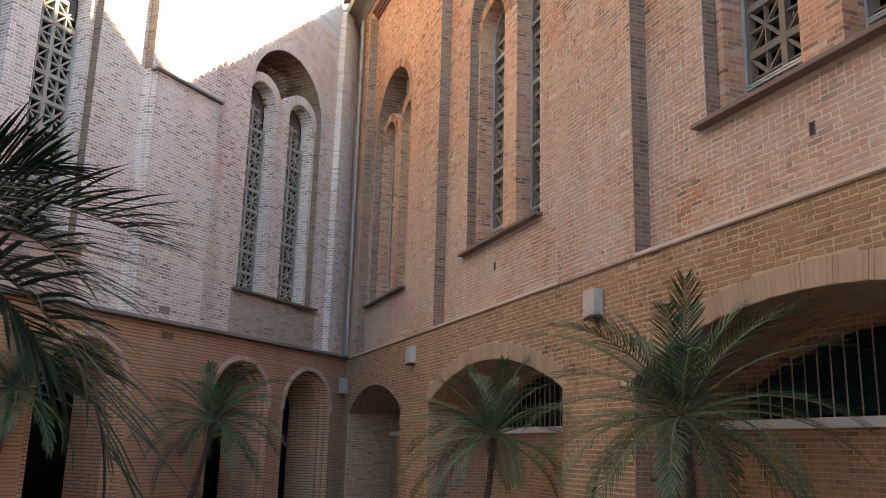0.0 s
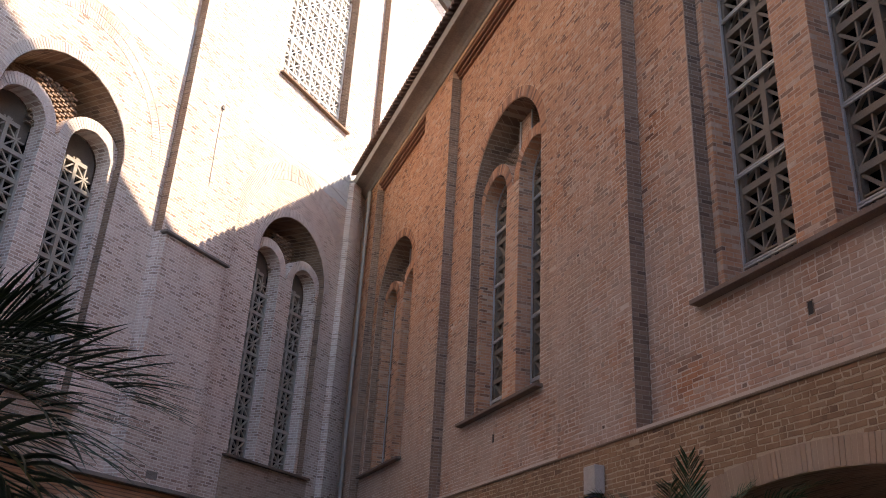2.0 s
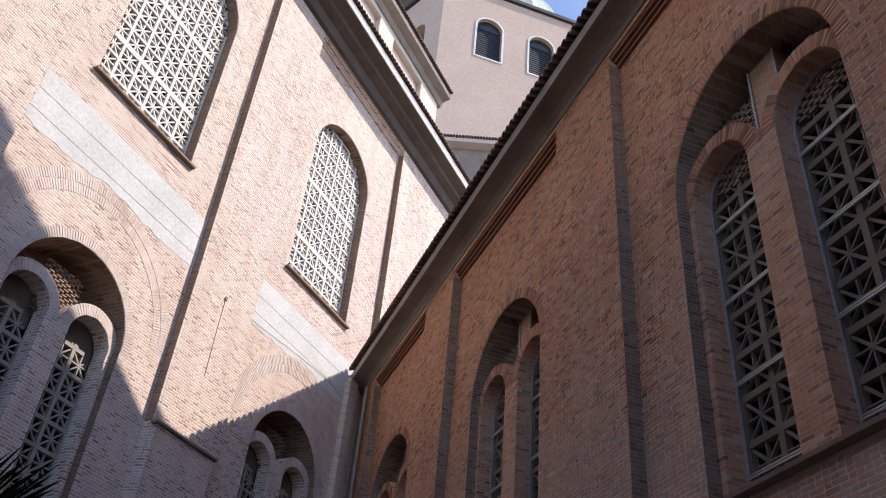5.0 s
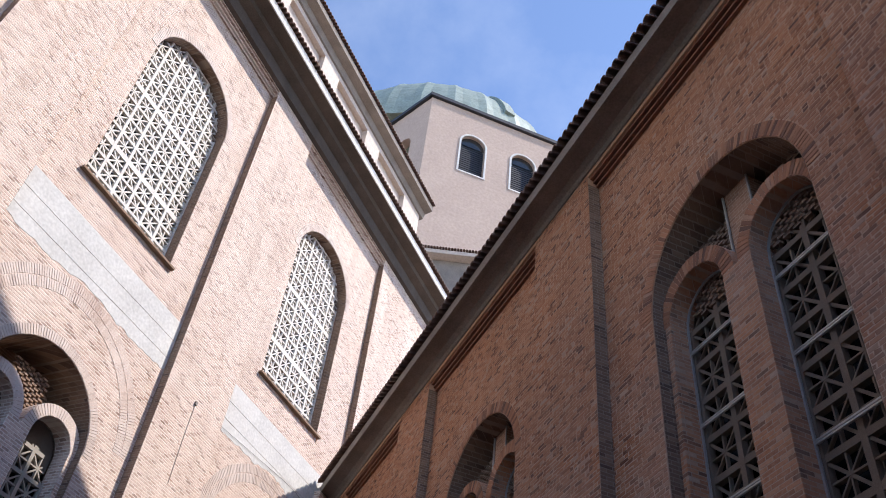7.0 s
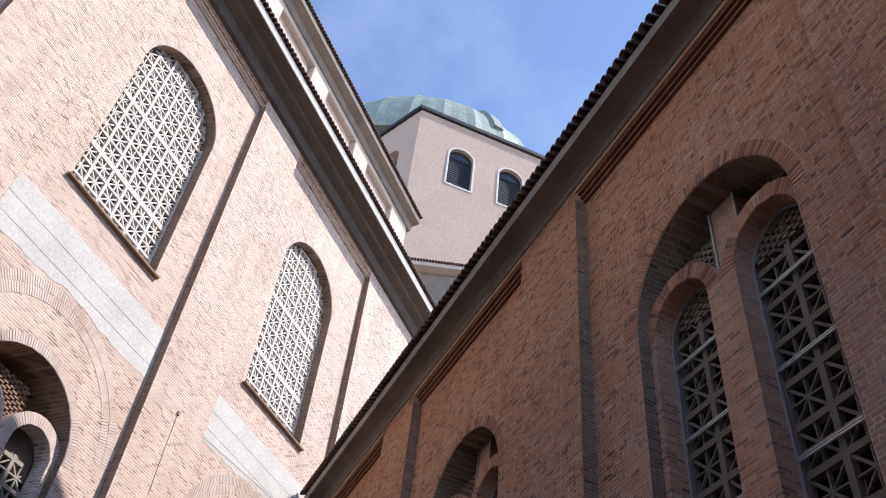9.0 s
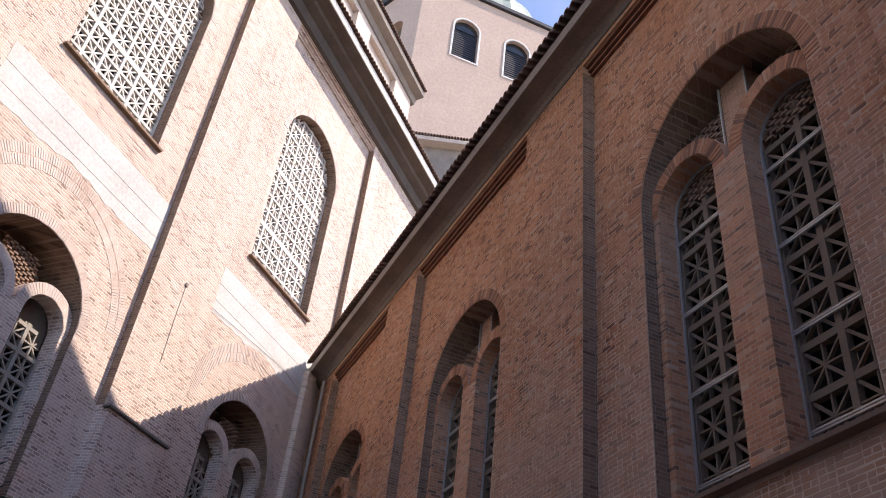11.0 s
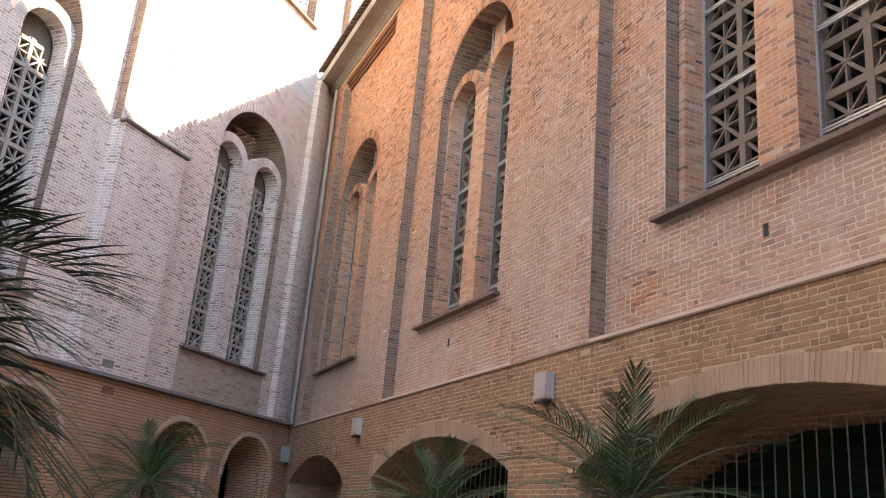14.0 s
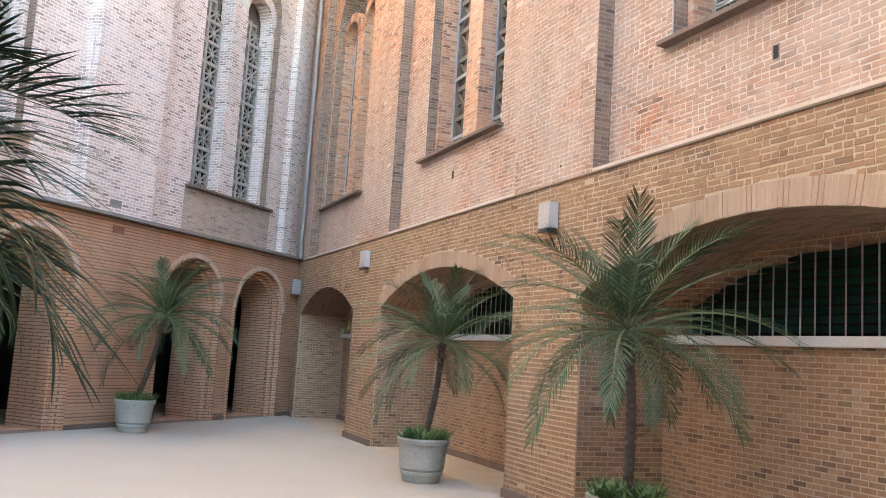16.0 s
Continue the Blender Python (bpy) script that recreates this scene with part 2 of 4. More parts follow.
M_STONE_SILL = plain("pale_sill", (0.6, 0.56, 0.52), (0.7, 0.66, 0.62), 3, 0.8)
M_POT = plain("pot_clay", (0.27, 0.265, 0.22), (0.37, 0.36, 0.3), 5, 0.7, fine=30)
M_SOIL = plain("soil", (0.04, 0.03, 0.02), (0.08, 0.06, 0.04), 12, 0.95)
M_TRUNK = plain("palm_trunk", (0.05, 0.032, 0.022), (0.12, 0.085, 0.06), 14, 0.95, relief=1.0, dist=0.02)
M_HUSK = plain("dry_husk", (0.13, 0.075, 0.045), (0.27, 0.17, 0.11), 9, 0.9)
M_LEAF = plain("palm_leaf", (0.018, 0.045, 0.014), (0.055, 0.1, 0.03), 2.5, 0.62)
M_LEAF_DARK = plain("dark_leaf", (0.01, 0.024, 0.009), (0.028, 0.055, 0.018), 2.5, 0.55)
M_STEM = plain("leaf_stem", (0.12, 0.14, 0.06), (0.2, 0.2, 0.1), 5, 0.6)
M_GROUND_LEAF = plain("ground_leaf", (0.05, 0.11, 0.03), (0.12, 0.21, 0.06), 9, 0.5)
M_GLASS, _nt, _b = mat("louvre_glass", 0.12)
_b.inputs["Base Color"].default_value = (0.035, 0.085, 0.07, 1)
_b.inputs["Metallic"].default_value = 0.0
M_PANE, _nt, _b = mat("dark_pane", 0.15)
_b.inputs["Base Color"].default_value = (0.02, 0.022, 0.024, 1)

# ---- frames of the two walls: x along the wall from the inner corner, z up ----
COR = Vector((-2.895, 24.966, 0))
U_R, N_R = Vector((0.3453, -0.9385, 0)), Vector((-0.9385, -0.3453, 0))
U_L, N_L = Vector((-0.4415, -0.8973, 0)), Vector((0.8973, -0.4415, 0))


def frame_matrix(u, y, at):
    return Matrix(((u.x, y.x, 0, at.x), (u.y, y.y, 0, at.y), (0, 0, 1, at.z), (0, 0, 0, 1)))


MAT_R = frame_matrix(U_R, -N_R, COR)   # y runs into the wall
MAT_L = frame_matrix(U_L, N_L, COR)    # y runs out of the wall


def thing(name, m, label="", category="", group="", kind=""):
    ob = new(name)
    ob.empty_display_size = 0.2
    ob.matrix_world = m
    return tagged(ob, label, category, group, kind)


def part(name, me, material, parent=None, label="", smooth=False):
    """Links a mesh or a bmesh as one object under a thing or a part."""
    if not isinstance(me, bpy.types.Mesh):
        bm, me = me, bpy.data.meshes.new(name)
        bmesh.ops.recalc_face_normals(bm, faces=bm.faces)
        bm.to_mesh(me)
        bm.free()
    if material is not None and not me.materials:
        me.materials.append(material)
    if smooth:
        me.polygons.foreach_set("use_smooth", [True] * len(me.polygons))
    ob = new(name, me)
    ob.parent = parent
    if label:
        ob["label"] = label
    return ob


def mesh_of(name, verts, faces):
    me = bpy.data.meshes.new(name)
    me.from_pydata([tuple(v) for v in verts], [], faces)
    me.update()
    return me


def box(bm, x0, x1, y0, y1, z0, z1, bevel=0.0):
    vs = [bm.verts.new((x, y, z)) for x in (x0, x1) for y in (y0, y1) for z in (z0, z1)]
    fs = [(0, 1, 3, 2), (4, 6, 7, 5), (0, 4, 5, 1), (2, 3, 7, 6), (0, 2, 6, 4), (1, 5, 7, 3)]
    made = [bm.faces.new([vs[i] for i in f]) for f in fs]
    if bevel:
        edges = list({e for f in made for e in f.edges})
        bmesh.ops.bevel(bm, geom=edges, offset=bevel, segments=2, affect="EDGES", profile=0.6)


from mathutils.geometry import tessellate_polygon


def slab(bm, loops, y0, y1, back=True):
    """A slab between y0 and y1 from an outline and holes in x, z."""
    tri = tessellate_polygon([[Vector((x, z, 0)) for x, z in lp] for lp in loops])
    for y, on in ((y0, True), (y1, back)):
        if not on:
            continue
        vs = [bm.verts.new((x, y, z)) for lp in loops for x, z in lp]
        for t in tri:
            try:
                bm.faces.new([vs[i] for i in t])
            except ValueError:
                pass
    for lp in loops:
        a = [bm.verts.new((x, y0, z)) for x, z in lp]
        b = [bm.verts.new((x, y1, z)) for x, z in lp]
        for i in range(len(lp)):
            j = (i + 1) % len(lp)
            bm.faces.new((a[i], a[j], b[j], b[i]))
    bmesh.ops.remove_doubles(bm, verts=bm.verts, dist=0.0004)


def rect(x0, x1, z0, z1):
    return [(x0, z0), (x1, z0), (x1, z1), (x0, z1)]


def arch(cx, half, z0, spring, rise=None, n=28):
    """An opening with a round or a segmental head."""
    rise = half if rise is None else rise
    r = (half * half + rise * rise) / (2 * rise)
    zc = spring + rise - r
    a0 = math.asin(min(1.0, half / r))
    if rise > half:
        a0 = math.pi - a0
    pts = [(cx - half, z0), (cx + half, z0)]
    for i in range(n + 1):
        a = a0 - 2 * a0 * i / n
        pts.append((cx + r * math.sin(a), zc + r * math.cos(a)))
    return pts


def arch_gap(z, cx, half, z0, spring, rise=None):
    """The stretch along the wall that such an opening takes at the height z."""
    rise = half if rise is None else rise
    if z < z0 or z > spring + rise:
        return None
    if z <= spring:
        return cx - half, cx + half
    r = (half * half + rise * rise) / (2 * rise)
    zc = spring + rise - r
    w = math.sqrt(max(0.0, r * r - (z - zc) ** 2))
    return cx - w, cx + w


PITS = []


def lay_bricks(x0, x1, z0, z1, y, gaps, out, course=0.062, length=0.22, joint=0.011, proud=0.008, rng=None, rough=0.003, vert=None, halves=0.42):
    """Boxes of bricks over a stretch of wall, cut at the openings. Returns arrays of corners."""
    pieces = []
    vert = joint if vert is None else vert
    k, z = 0, z0
    while z + course * 0.6 < z1:
        top = min(z + course - joint, z1)
        holes = sorted(g for g in (f(0.5 * (z + top)) for f in gaps) if g)
        free, at = [], x0
        for a, b in holes:
            if a > at:
                free.append((at, min(a, x1)))
            at = max(at, b)
        if at < x1:
            free.append((at, x1))
        for a, b in free:
            off = (0.5 * length if k % 2 else 0.0) + rng.uniform(-0.02, 0.02)
            e = a - ((a - off) % length)
            while e < b:
                s, t = max(a, e + vert * 0.5), min(b, e + length - vert * 0.5)
                if t - s > 0.025:
                    if rng.random() < halves and t - s > 0.17:
                        m = 0.5 * (s + t)
                        if rng.random() < 0.01:
                            PITS.append((s, m - joint, z, top, y, out))
                            pieces.append((m + joint * 0.5, t, z, top, proud + rng.uniform(-rough, rough)))
                            e += length
                            continue
                        pieces.append((s, m - joint * 0.5, z, top, proud + rng.uniform(-rough, rough)))
                        pieces.append((m + joint * 0.5, t, z, top, proud + rng.uniform(-rough, rough)))
                    elif rng.random() > 0.003:
                        pieces.append((s, t, z + rng.uniform(-0.002, 0.002), top, proud + rng.uniform(-rough, rough)))
                e += length
        z += course
        k += 1
    return pieces, y, out


def bricks_mesh(name, layers):
    """One mesh of many bricks: open-backed boxes with chamfered fronts."""
    vs, fs = [], []
    for pieces, y, out in layers:
        if not pieces:
            continue
        p = np.array(pieces)
        n = len(p)
        c = 0.002
        yb = np.full(n, y)
        yf = y + out * p[:, 4]
        v = np.empty((n, 8, 3))
        for i, (ix, iz) in enumerate(((0, 2), (1, 2), (1, 3), (0, 3))):
            dx, dz = (c if ix == 0 else -c), (c if iz == 2 else -c)
            v[:, i] = np.stack([p[:, ix], yb, p[:, iz]], 1)
            v[:, i + 4] = np.stack([p[:, ix] + dx, yf, p[:, iz] + dz], 1)
        # handmade bricks: no two corners quite square
        g = np.random.default_rng(n)
        skew = np.stack([g.normal(0, 0.006, (n, 4)), np.zeros((n, 4)), g.normal(0, 0.0042, (n, 4))], 2)
        v[:, :4] += skew
        v[:, 4:] += skew
        v[:, 4:, 1] += out * np.clip(g.normal(0, 0.0008, (n, 4)), -0.0015, 0.002)
        base = sum(len(a) for a in vs) + 8 * np.arange(n)[:, None, None]
        f = np.array([[4, 5, 6, 7], [0, 1, 5, 4], [1, 2, 6, 5], [2, 3, 7, 6], [3, 0, 4, 7]])
        if out > 0:
            f = f[:, ::-1]
        vs.append(v.reshape(-1, 3))
        fs.append((f[None] + base).reshape(-1, 4))
    v, f = np.concatenate(vs), np.concatenate(fs)
    me = bpy.data.meshes.new(name)
    me.vertices.add(len(v))
    me.vertices.foreach_set("co", v.astype(np.float32).ravel())
    me.loops.add(f.size)
    me.loops.foreach_set("vertex_index", f.astype(np.int32).ravel())
    me.polygons.add(len(f))
    me.polygons.foreach_set("loop_start", np.arange(0, f.size, 4, dtype=np.int32))
    me.polygons.foreach_set("use_smooth", [False] * len(f))
    me.update(calc_edges=True)
    return me


def voussoirs(cx, zc, r0, r1, a0, a1, n, y, out, proud=0.012, joint=0.008):
    """A ring of bricks set on edge round an arch: corners in x, y, z and faces."""
    vs, fs = [], []
    for i in range(n):
        g = joint / (2 * r0)
        b0, b1 = a0 + (a1 - a0) * i / n + g, a0 + (a1 - a0) * (i + 1) / n - g
        o = len(vs)
        q = proud + 0.004 * math.sin(i * 7.3)
        for yy, k in ((y, 0), (y + out * q, 1)):
            for a, r in ((b0, r0), (b1, r0), (b1, r1), (b0, r1)):
                rr = r + (0.004 if k and r == r0 else -0.004 if k else 0)
                vs.append((cx + rr * math.sin(a), yy, zc + rr * math.cos(a)))
        for f in ((4, 5, 6, 7), (0, 1, 5, 4), (1, 2, 6, 5), (2, 3, 7, 6), (3, 0, 4, 7)):
            fs.append([o + j for j in f])
    return vs, fs


def bar(bm, p, q, w, d, y):
    """A flat bar between two points of a wall plane: w wide, d deep behind y."""
    a, b = Vector((p[0], 0, p[1])), Vector((q[0], 0, q[1]))
    t = (b - a).normalized()
    s = Vector((-t.z, 0, t.x)) * w * 0.5
    c = [a + s, a - s, b - s, b + s]
    f = [bm.verts.new((v.x, y - d * 0.5, v.z)) for v in c]
    g = [bm.verts.new((v.x, y + d * 0.5, v.z)) for v in c]
    bm.faces.new(f)
    bm.faces.new(g)
    for i in range(4):
        j = (i + 1) % 4
        bm.faces.new((f[i], f[j], g[j], g[i]))


def inside(x, z, cx, half, z0, spring):
    g = arch_gap(z, cx, half, z0, spring)
    return g is not None and g[0] <= x <= g[1]


def lattice(bm, cx, half, z0, spring, cols, y, w=0.066, wd=0.025, heavy=(), lens=0.0):
    """Pierced panel of square cells, each with a cross and two diagonals, cut at the round head."""
    cell = 2 * half / cols
    rows = math.ceil((spring + half - z0) / cell)

    def put(p, q, width, depth):
        n = 6
        keep = [inside(p[0] + (q[0] - p[0]) * i / n, p[1] + (q[1] - p[1]) * i / n, cx, half + 0.02, z0 - 0.01, spring) for i in range(n + 1)]
        if all(keep):
            bar(bm, p, q, width, depth, y)
        elif any(keep):
            i0 = keep.index(True)
            i1 = n - keep[::-1].index(True)
            if i1 > i0:
                bar(bm, (p[0] + (q[0] - p[0]) * i0 / n, p[1] + (q[1] - p[1]) * i0 / n),
                    (p[0] + (q[0] - p[0]) * i1 / n, p[1] + (q[1] - p[1]) * i1 / n), width, depth, y)
    for r in range(rows):
        for c in range(cols):
            x0, x1, a, b = cx - half + c * cell, cx - half + (c + 1) * cell, z0 + r * cell, z0 + (r + 1) * cell
            xm, zm = 0.5 * (x0 + x1), 0.5 * (a + b)
            put((x0, a), (x1, b), wd, 0.05)
            put((x1, a), (x0, b), lens or wd, 0.056)
            put((xm, a), (xm, b), wd, 0.062)
            put((x0, zm), (x1, zm), wd, 0.068)
            put((x0, a), (x1, a), w * (2.0 if r in heavy else 1.0), 0.1)
            if c:
                put((x0, a), (x0, b), w, 0.106)
    for x in (cx - half + 0.02, cx + half - 0.02):
        bar(bm, (x, z0), (x, spring), 0.06, 0.112, y)


# ---- ground ----
def ground():
    bm = bmesh.new()
    bmesh.ops.create_grid(bm, x_segments=2, y_segments=2, size=600)
    tagged(part("ground", bm, M_FLOOR), "pale beige smooth paving of the courtyard floor", "paving", kind="structure")


ground()

# ---- wall on the sunless side: lower storey with niches, upper storey with paired windows ----
R_END = 40.0
BAND_Z = 4.36
EAVE_Z = 15.5
BAYS = (2.76, 10.22, 18.03, 25.8)
ARCH_R, ARCH_SPRING = 1.68, 10.55
PANELS = ((0.75, 5.35), (7.35, 13.0), (15.12, 20.78), (22.9, 28.5))
NICHES = ((3.05, 2.43), (10.3, 2.95), (18.05, 2.95), (25.8, 2.95))
SILL_Z = 5.82
N_SPRING, N_RISE, N_DEPTH = 2.84, 0.64, 1.3


def y_r(n):
    return -n


wall_r = thing("wall_east", MAT_R, "tall orange brick church wall with arched niches and paired windows", "wall", kind="structure")


def lower_wall():
    bm = bmesh.new()
    slab(bm, [rect(-0.5, R_END, 0, BAND_Z)] + [arch(c, h, 0.002, N_SPRING, N_RISE) for c, h in NICHES], y_r(0), y_r(-N_DEPTH))
    part("lower_masonry", bm, M_MORTAR_LOW, wall_r)
    for c, h in NICHES:
        bm = bmesh.new()
        w = h - 0.3
        slab(bm, [rect(c - h - 0.05, c + h + 0.05, 0, 3.9), arch(c, w, 2.36, N_SPRING - 0.1, N_RISE - 0.02)], y_r(-N_DEPTH - 0.004), y_r(-N_DEPTH - 0.4))
        part("niche_back", bm, M_NICHE_TEX, wall_r)
        # brick lining of the jambs and the vault
        bm = bmesh.new()
        o, i = arch(c, h + 0.002, 0.0, N_SPRING, N_RISE), arch(c, h - 0.014, 0.0, N_SPRING, N_RISE - 0.012)
        bv = bmesh.new()
        for k in range(1, len(o)):
            j = (k + 1) % len(o)
            b2 = bv if 1 < k < len(o) - 1 else bm
            q = [b2.verts.new((p[0], y, p[1])) for y in (y_r(-0.012), y_r(-N_DEPTH)) for p in (i[k], i[j])]
            b2.faces.new((q[0], q[1], q[3], q[2]))
        part("niche_jambs", bm, M_NICHE_TEX, wall_r)
        part("niche_vault", bv, M_VAULT, wall_r, "brick vault with shade in its dark colour")
        bm = bmesh.new()
        box(bm, c - h + 0.02, c + h - 0.02, y_r(-N_DEPTH + 0.05), y_r(-N_DEPTH), 0.0, 0.12, 0.01)
        part("niche_skirting", bm, M_SILL, wall_r)
    bm = bmesh.new()
    edges = [0.0] + [e for c, h in NICHES for e in (c - h, c + h)] + [R_END]
    for a, b in zip(edges[::2], edges[1::2]):
        if b - a > 0.05:
            box(bm, a + 0.01, b - 0.01, y_r(0.05), y_r(-0.02), 0.0, 0.13, 0.0075)
    part("skirting", bm, M_SILL, wall_r)
    bm = bmesh.new()
    prof = [(0.0, BAND_Z - 0.025), (0.022, BAND_Z - 0.02), (0.028, BAND_Z), (0.01, BAND_Z + 0.012), (-0.055, BAND_Z + 0.03), (-0.12, BAND_Z + 0.03), (-0.12, BAND_Z - 0.025)]
    a = [bm.verts.new((0, y_r(n), z)) for n, z in prof]
    b = [bm.verts.new((R_END, y_r(n), z)) for n, z in prof]
    for i in range(len(prof)):
        j = (i + 1) % len(prof)
        bm.faces.new((a[i], a[j], b[j], b[i]))
    part("string_course", bm, M_LEDGE, wall_r, "weathered rounded ledge between the storeys")


lower_wall()


def upper_wall():
    holes = [rect(a, b, BAND_Z + 0.08, 15.0) for a, b in PANELS]
    bm = bmesh.new()
    slab(bm, [rect(-1.7, R_END, BAND_Z + 0.02, EAVE_Z - 0.05)] + holes, y_r(-0.06), y_r(-0.3))
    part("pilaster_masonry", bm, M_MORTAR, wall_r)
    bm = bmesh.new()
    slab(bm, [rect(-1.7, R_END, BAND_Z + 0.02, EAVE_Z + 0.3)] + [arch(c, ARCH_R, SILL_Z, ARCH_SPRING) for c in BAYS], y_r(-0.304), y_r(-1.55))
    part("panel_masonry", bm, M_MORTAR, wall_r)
    for a, b in PANELS:
        bm = bmesh.new()
        for k in range(3):
            box(bm, a + 0.01, b - 0.01, y_r(-0.298), y_r(-0.23 + 0.06 * k), 14.79 + 0.08 * k, 14.845 + 0.08 * k, 0.004)
        part("corbel_course", bm, M_RED, wall_r, "three stepped red brick courses under the eave")
    # brick reveals, their shade put into the darker brick
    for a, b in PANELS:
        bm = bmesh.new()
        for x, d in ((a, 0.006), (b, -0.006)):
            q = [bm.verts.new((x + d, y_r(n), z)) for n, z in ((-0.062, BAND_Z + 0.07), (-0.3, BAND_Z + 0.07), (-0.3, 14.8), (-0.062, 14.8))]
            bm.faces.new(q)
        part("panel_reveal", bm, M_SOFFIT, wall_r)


upper_wall()


WINDOWS = []


def pair_window(parent, sg, cx, sill, spring_big, r_big, spring_sub, n_panel, brick, solid_head=False):
    """Two tall round-headed lights under one round arch. sg turns the depth for either wall."""
    def Y(n):
        return sg * n
    WINDOWS.append(1)
    win = thing(f"window_{len(WINDOWS)}", MAT_R if sg < 0 else MAT_L, "pair of tall round-headed windows with concrete lattice in shaded tones", "window", "paired windows", "structure")
    r, off, ring = (0.62, 0.915, 0.25) if sg < 0 else (0.575, 0.885, 0.27)
    spring = spring_sub
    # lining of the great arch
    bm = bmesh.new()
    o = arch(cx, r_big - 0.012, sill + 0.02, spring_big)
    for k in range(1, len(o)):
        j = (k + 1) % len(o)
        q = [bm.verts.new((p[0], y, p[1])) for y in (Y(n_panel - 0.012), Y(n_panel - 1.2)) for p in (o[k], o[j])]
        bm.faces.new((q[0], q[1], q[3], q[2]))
    part("arch_lining", bm, M_SOFFIT, win, "brick soffit with shade in its dark colour")
    # pier and twin arches, whose backs stand free under the great arch
    half = r_big - 0.03
    out = [(cx - half, sill), (cx + half, sill), (cx + half, spring)]
    R = r + ring
    for c0 in (cx + off, cx - off):
        for i in range(17):
            a = math.pi / 2 - math.pi * i / 16
            x, z = c0 + R * math.sin(a), spring + R * math.cos(a)
            if abs(x - cx) <= half - 0.004 and (x - cx) * (c0 - cx) > 0.02:
                out.append((x, z))
    out.append((cx - half, spring))
    bm = bmesh.new()
    slab(bm, [out, arch(cx + off, r, sill + 0.03, spring, n=20), arch(cx - off, r, sill + 0.03, spring, n=20)], Y(n_panel - 0.2), Y(n_panel - 0.62))
    part("twin_arch", bm, brick, win)
    vs, fs = [], []
    for c0 in (cx + off, cx - off):
        v, f = voussoirs(c0, spring, r + 0.004, R - 0.004, -math.pi / 2 + 0.02, math.pi / 2 - 0.02, 30, Y(n_panel - 0.2), sg, 0.008, 0.012)
        fs += [[len(vs) + i for i in q] for q in f]
        vs += v
    part("arch_ring", mesh_of("arch_ring", vs, fs), M_BRICK if brick is M_BRICK_TEX else M_PALE_PIECE, win)
    # pierced brickwork in the head, with a solid strip in the middle on the sunless side
    lo, hi = (0.29, 1.3) if sg < 0 else (0.0, 0.46)
    bm = bmesh.new()
    n = 0
    z = spring + 0.1
    while z < spring_big + r_big:
        g = arch_gap(z, cx, r_big - 0.02, sill, spring_big)
        if g:
            x = cx - 1.6 + (0.1 if n % 2 else 0.0)
            while x < cx + 1.6:
                if g[0] + 0.02 < x < g[1] - 0.14 and lo <= abs(x + 0.06 - cx) < hi and z < spring + 1.35:
                    box(bm, x, x + 0.13, Y(n_panel - 0.6), Y(n_panel - 0.52), z, z + 0.045)
                x += 0.2
        z += 0.066
        n += 1
    part("pierced_brick", bm, M_SOFFIT, win)
    if sg < 0:
        g = spring_big + math.sqrt(r_big ** 2 - 0.27 ** 2) - 0.02
        bm = bmesh.new()
        slab(bm, [rect(cx - 0.26, cx + 0.26, spring, g)], Y(n_panel - 0.5), Y(n_panel - 1.1))
        part("head_strip", bm, M_APRON, win, "solid red brick strip between the pierced panels")
        for d in (-0.275, 0.275):
            bm = bmesh.new()
            y0, y1 = sorted((Y(n_panel - 0.46), Y(n_panel - 0.49)))
            box(bm, cx + d - 0.014, cx + d + 0.014, y0, y1, spring + 0.2, g - 0.02)
            part("frame_bar", bm, M_METAL, win, "thin pale metal frame bar")
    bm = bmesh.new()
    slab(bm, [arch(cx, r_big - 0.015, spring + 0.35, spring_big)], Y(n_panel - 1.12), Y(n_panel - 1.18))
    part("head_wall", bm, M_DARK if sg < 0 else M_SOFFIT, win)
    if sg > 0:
        # near-black sheet in place of a shaded void
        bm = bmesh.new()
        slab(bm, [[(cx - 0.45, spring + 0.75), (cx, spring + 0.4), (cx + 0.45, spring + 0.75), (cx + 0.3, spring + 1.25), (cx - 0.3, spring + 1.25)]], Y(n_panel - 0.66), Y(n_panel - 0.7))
        part("shade_sheet", bm, M_DARK, win)
    for c0 in (cx - off, cx + off):
        bm = bmesh.new()
        if sg < 0:
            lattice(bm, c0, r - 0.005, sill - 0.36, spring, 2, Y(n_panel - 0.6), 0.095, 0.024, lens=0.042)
            lat = part("lattice", bm, M_LATTICE_SHADE, win, "pierced concrete lattice, shade painted in as brown-grey")
            for z in (sill + 0.42, sill + 1.66, sill + 2.9, sill + 4.14):
                for d in (0.0, 0.035):
                    bm = bmesh.new()
                    y0, y1 = sorted((Y(n_panel - 0.49), Y(n_panel - 0.52)))
                    box(bm, c0 - r + 0.01, c0 + r - 0.01, y0, y1, z + d, z + d + 0.024)
                    part("tie_bar", bm, M_METAL, lat, "thin pale metal cross bar")
            for d in (-1, 1):
                bm = bmesh.new()
                y0, y1 = sorted((Y(n_panel - 0.49), Y(n_panel - 0.52)))
                box(bm, c0 + d * (r - 0.018) - 0.014, c0 + d * (r - 0.018) + 0.014, y0, y1, sill + 0.01, spring)
                part("side_bar", bm, M_METAL, lat, "thin pale metal side bar")
            v, f = voussoirs(c0, spring, r - 0.032, r - 0.004, -math.pi / 2, math.pi / 2, 14, Y(n_panel - 0.52), sg, 0.03, 0.0)
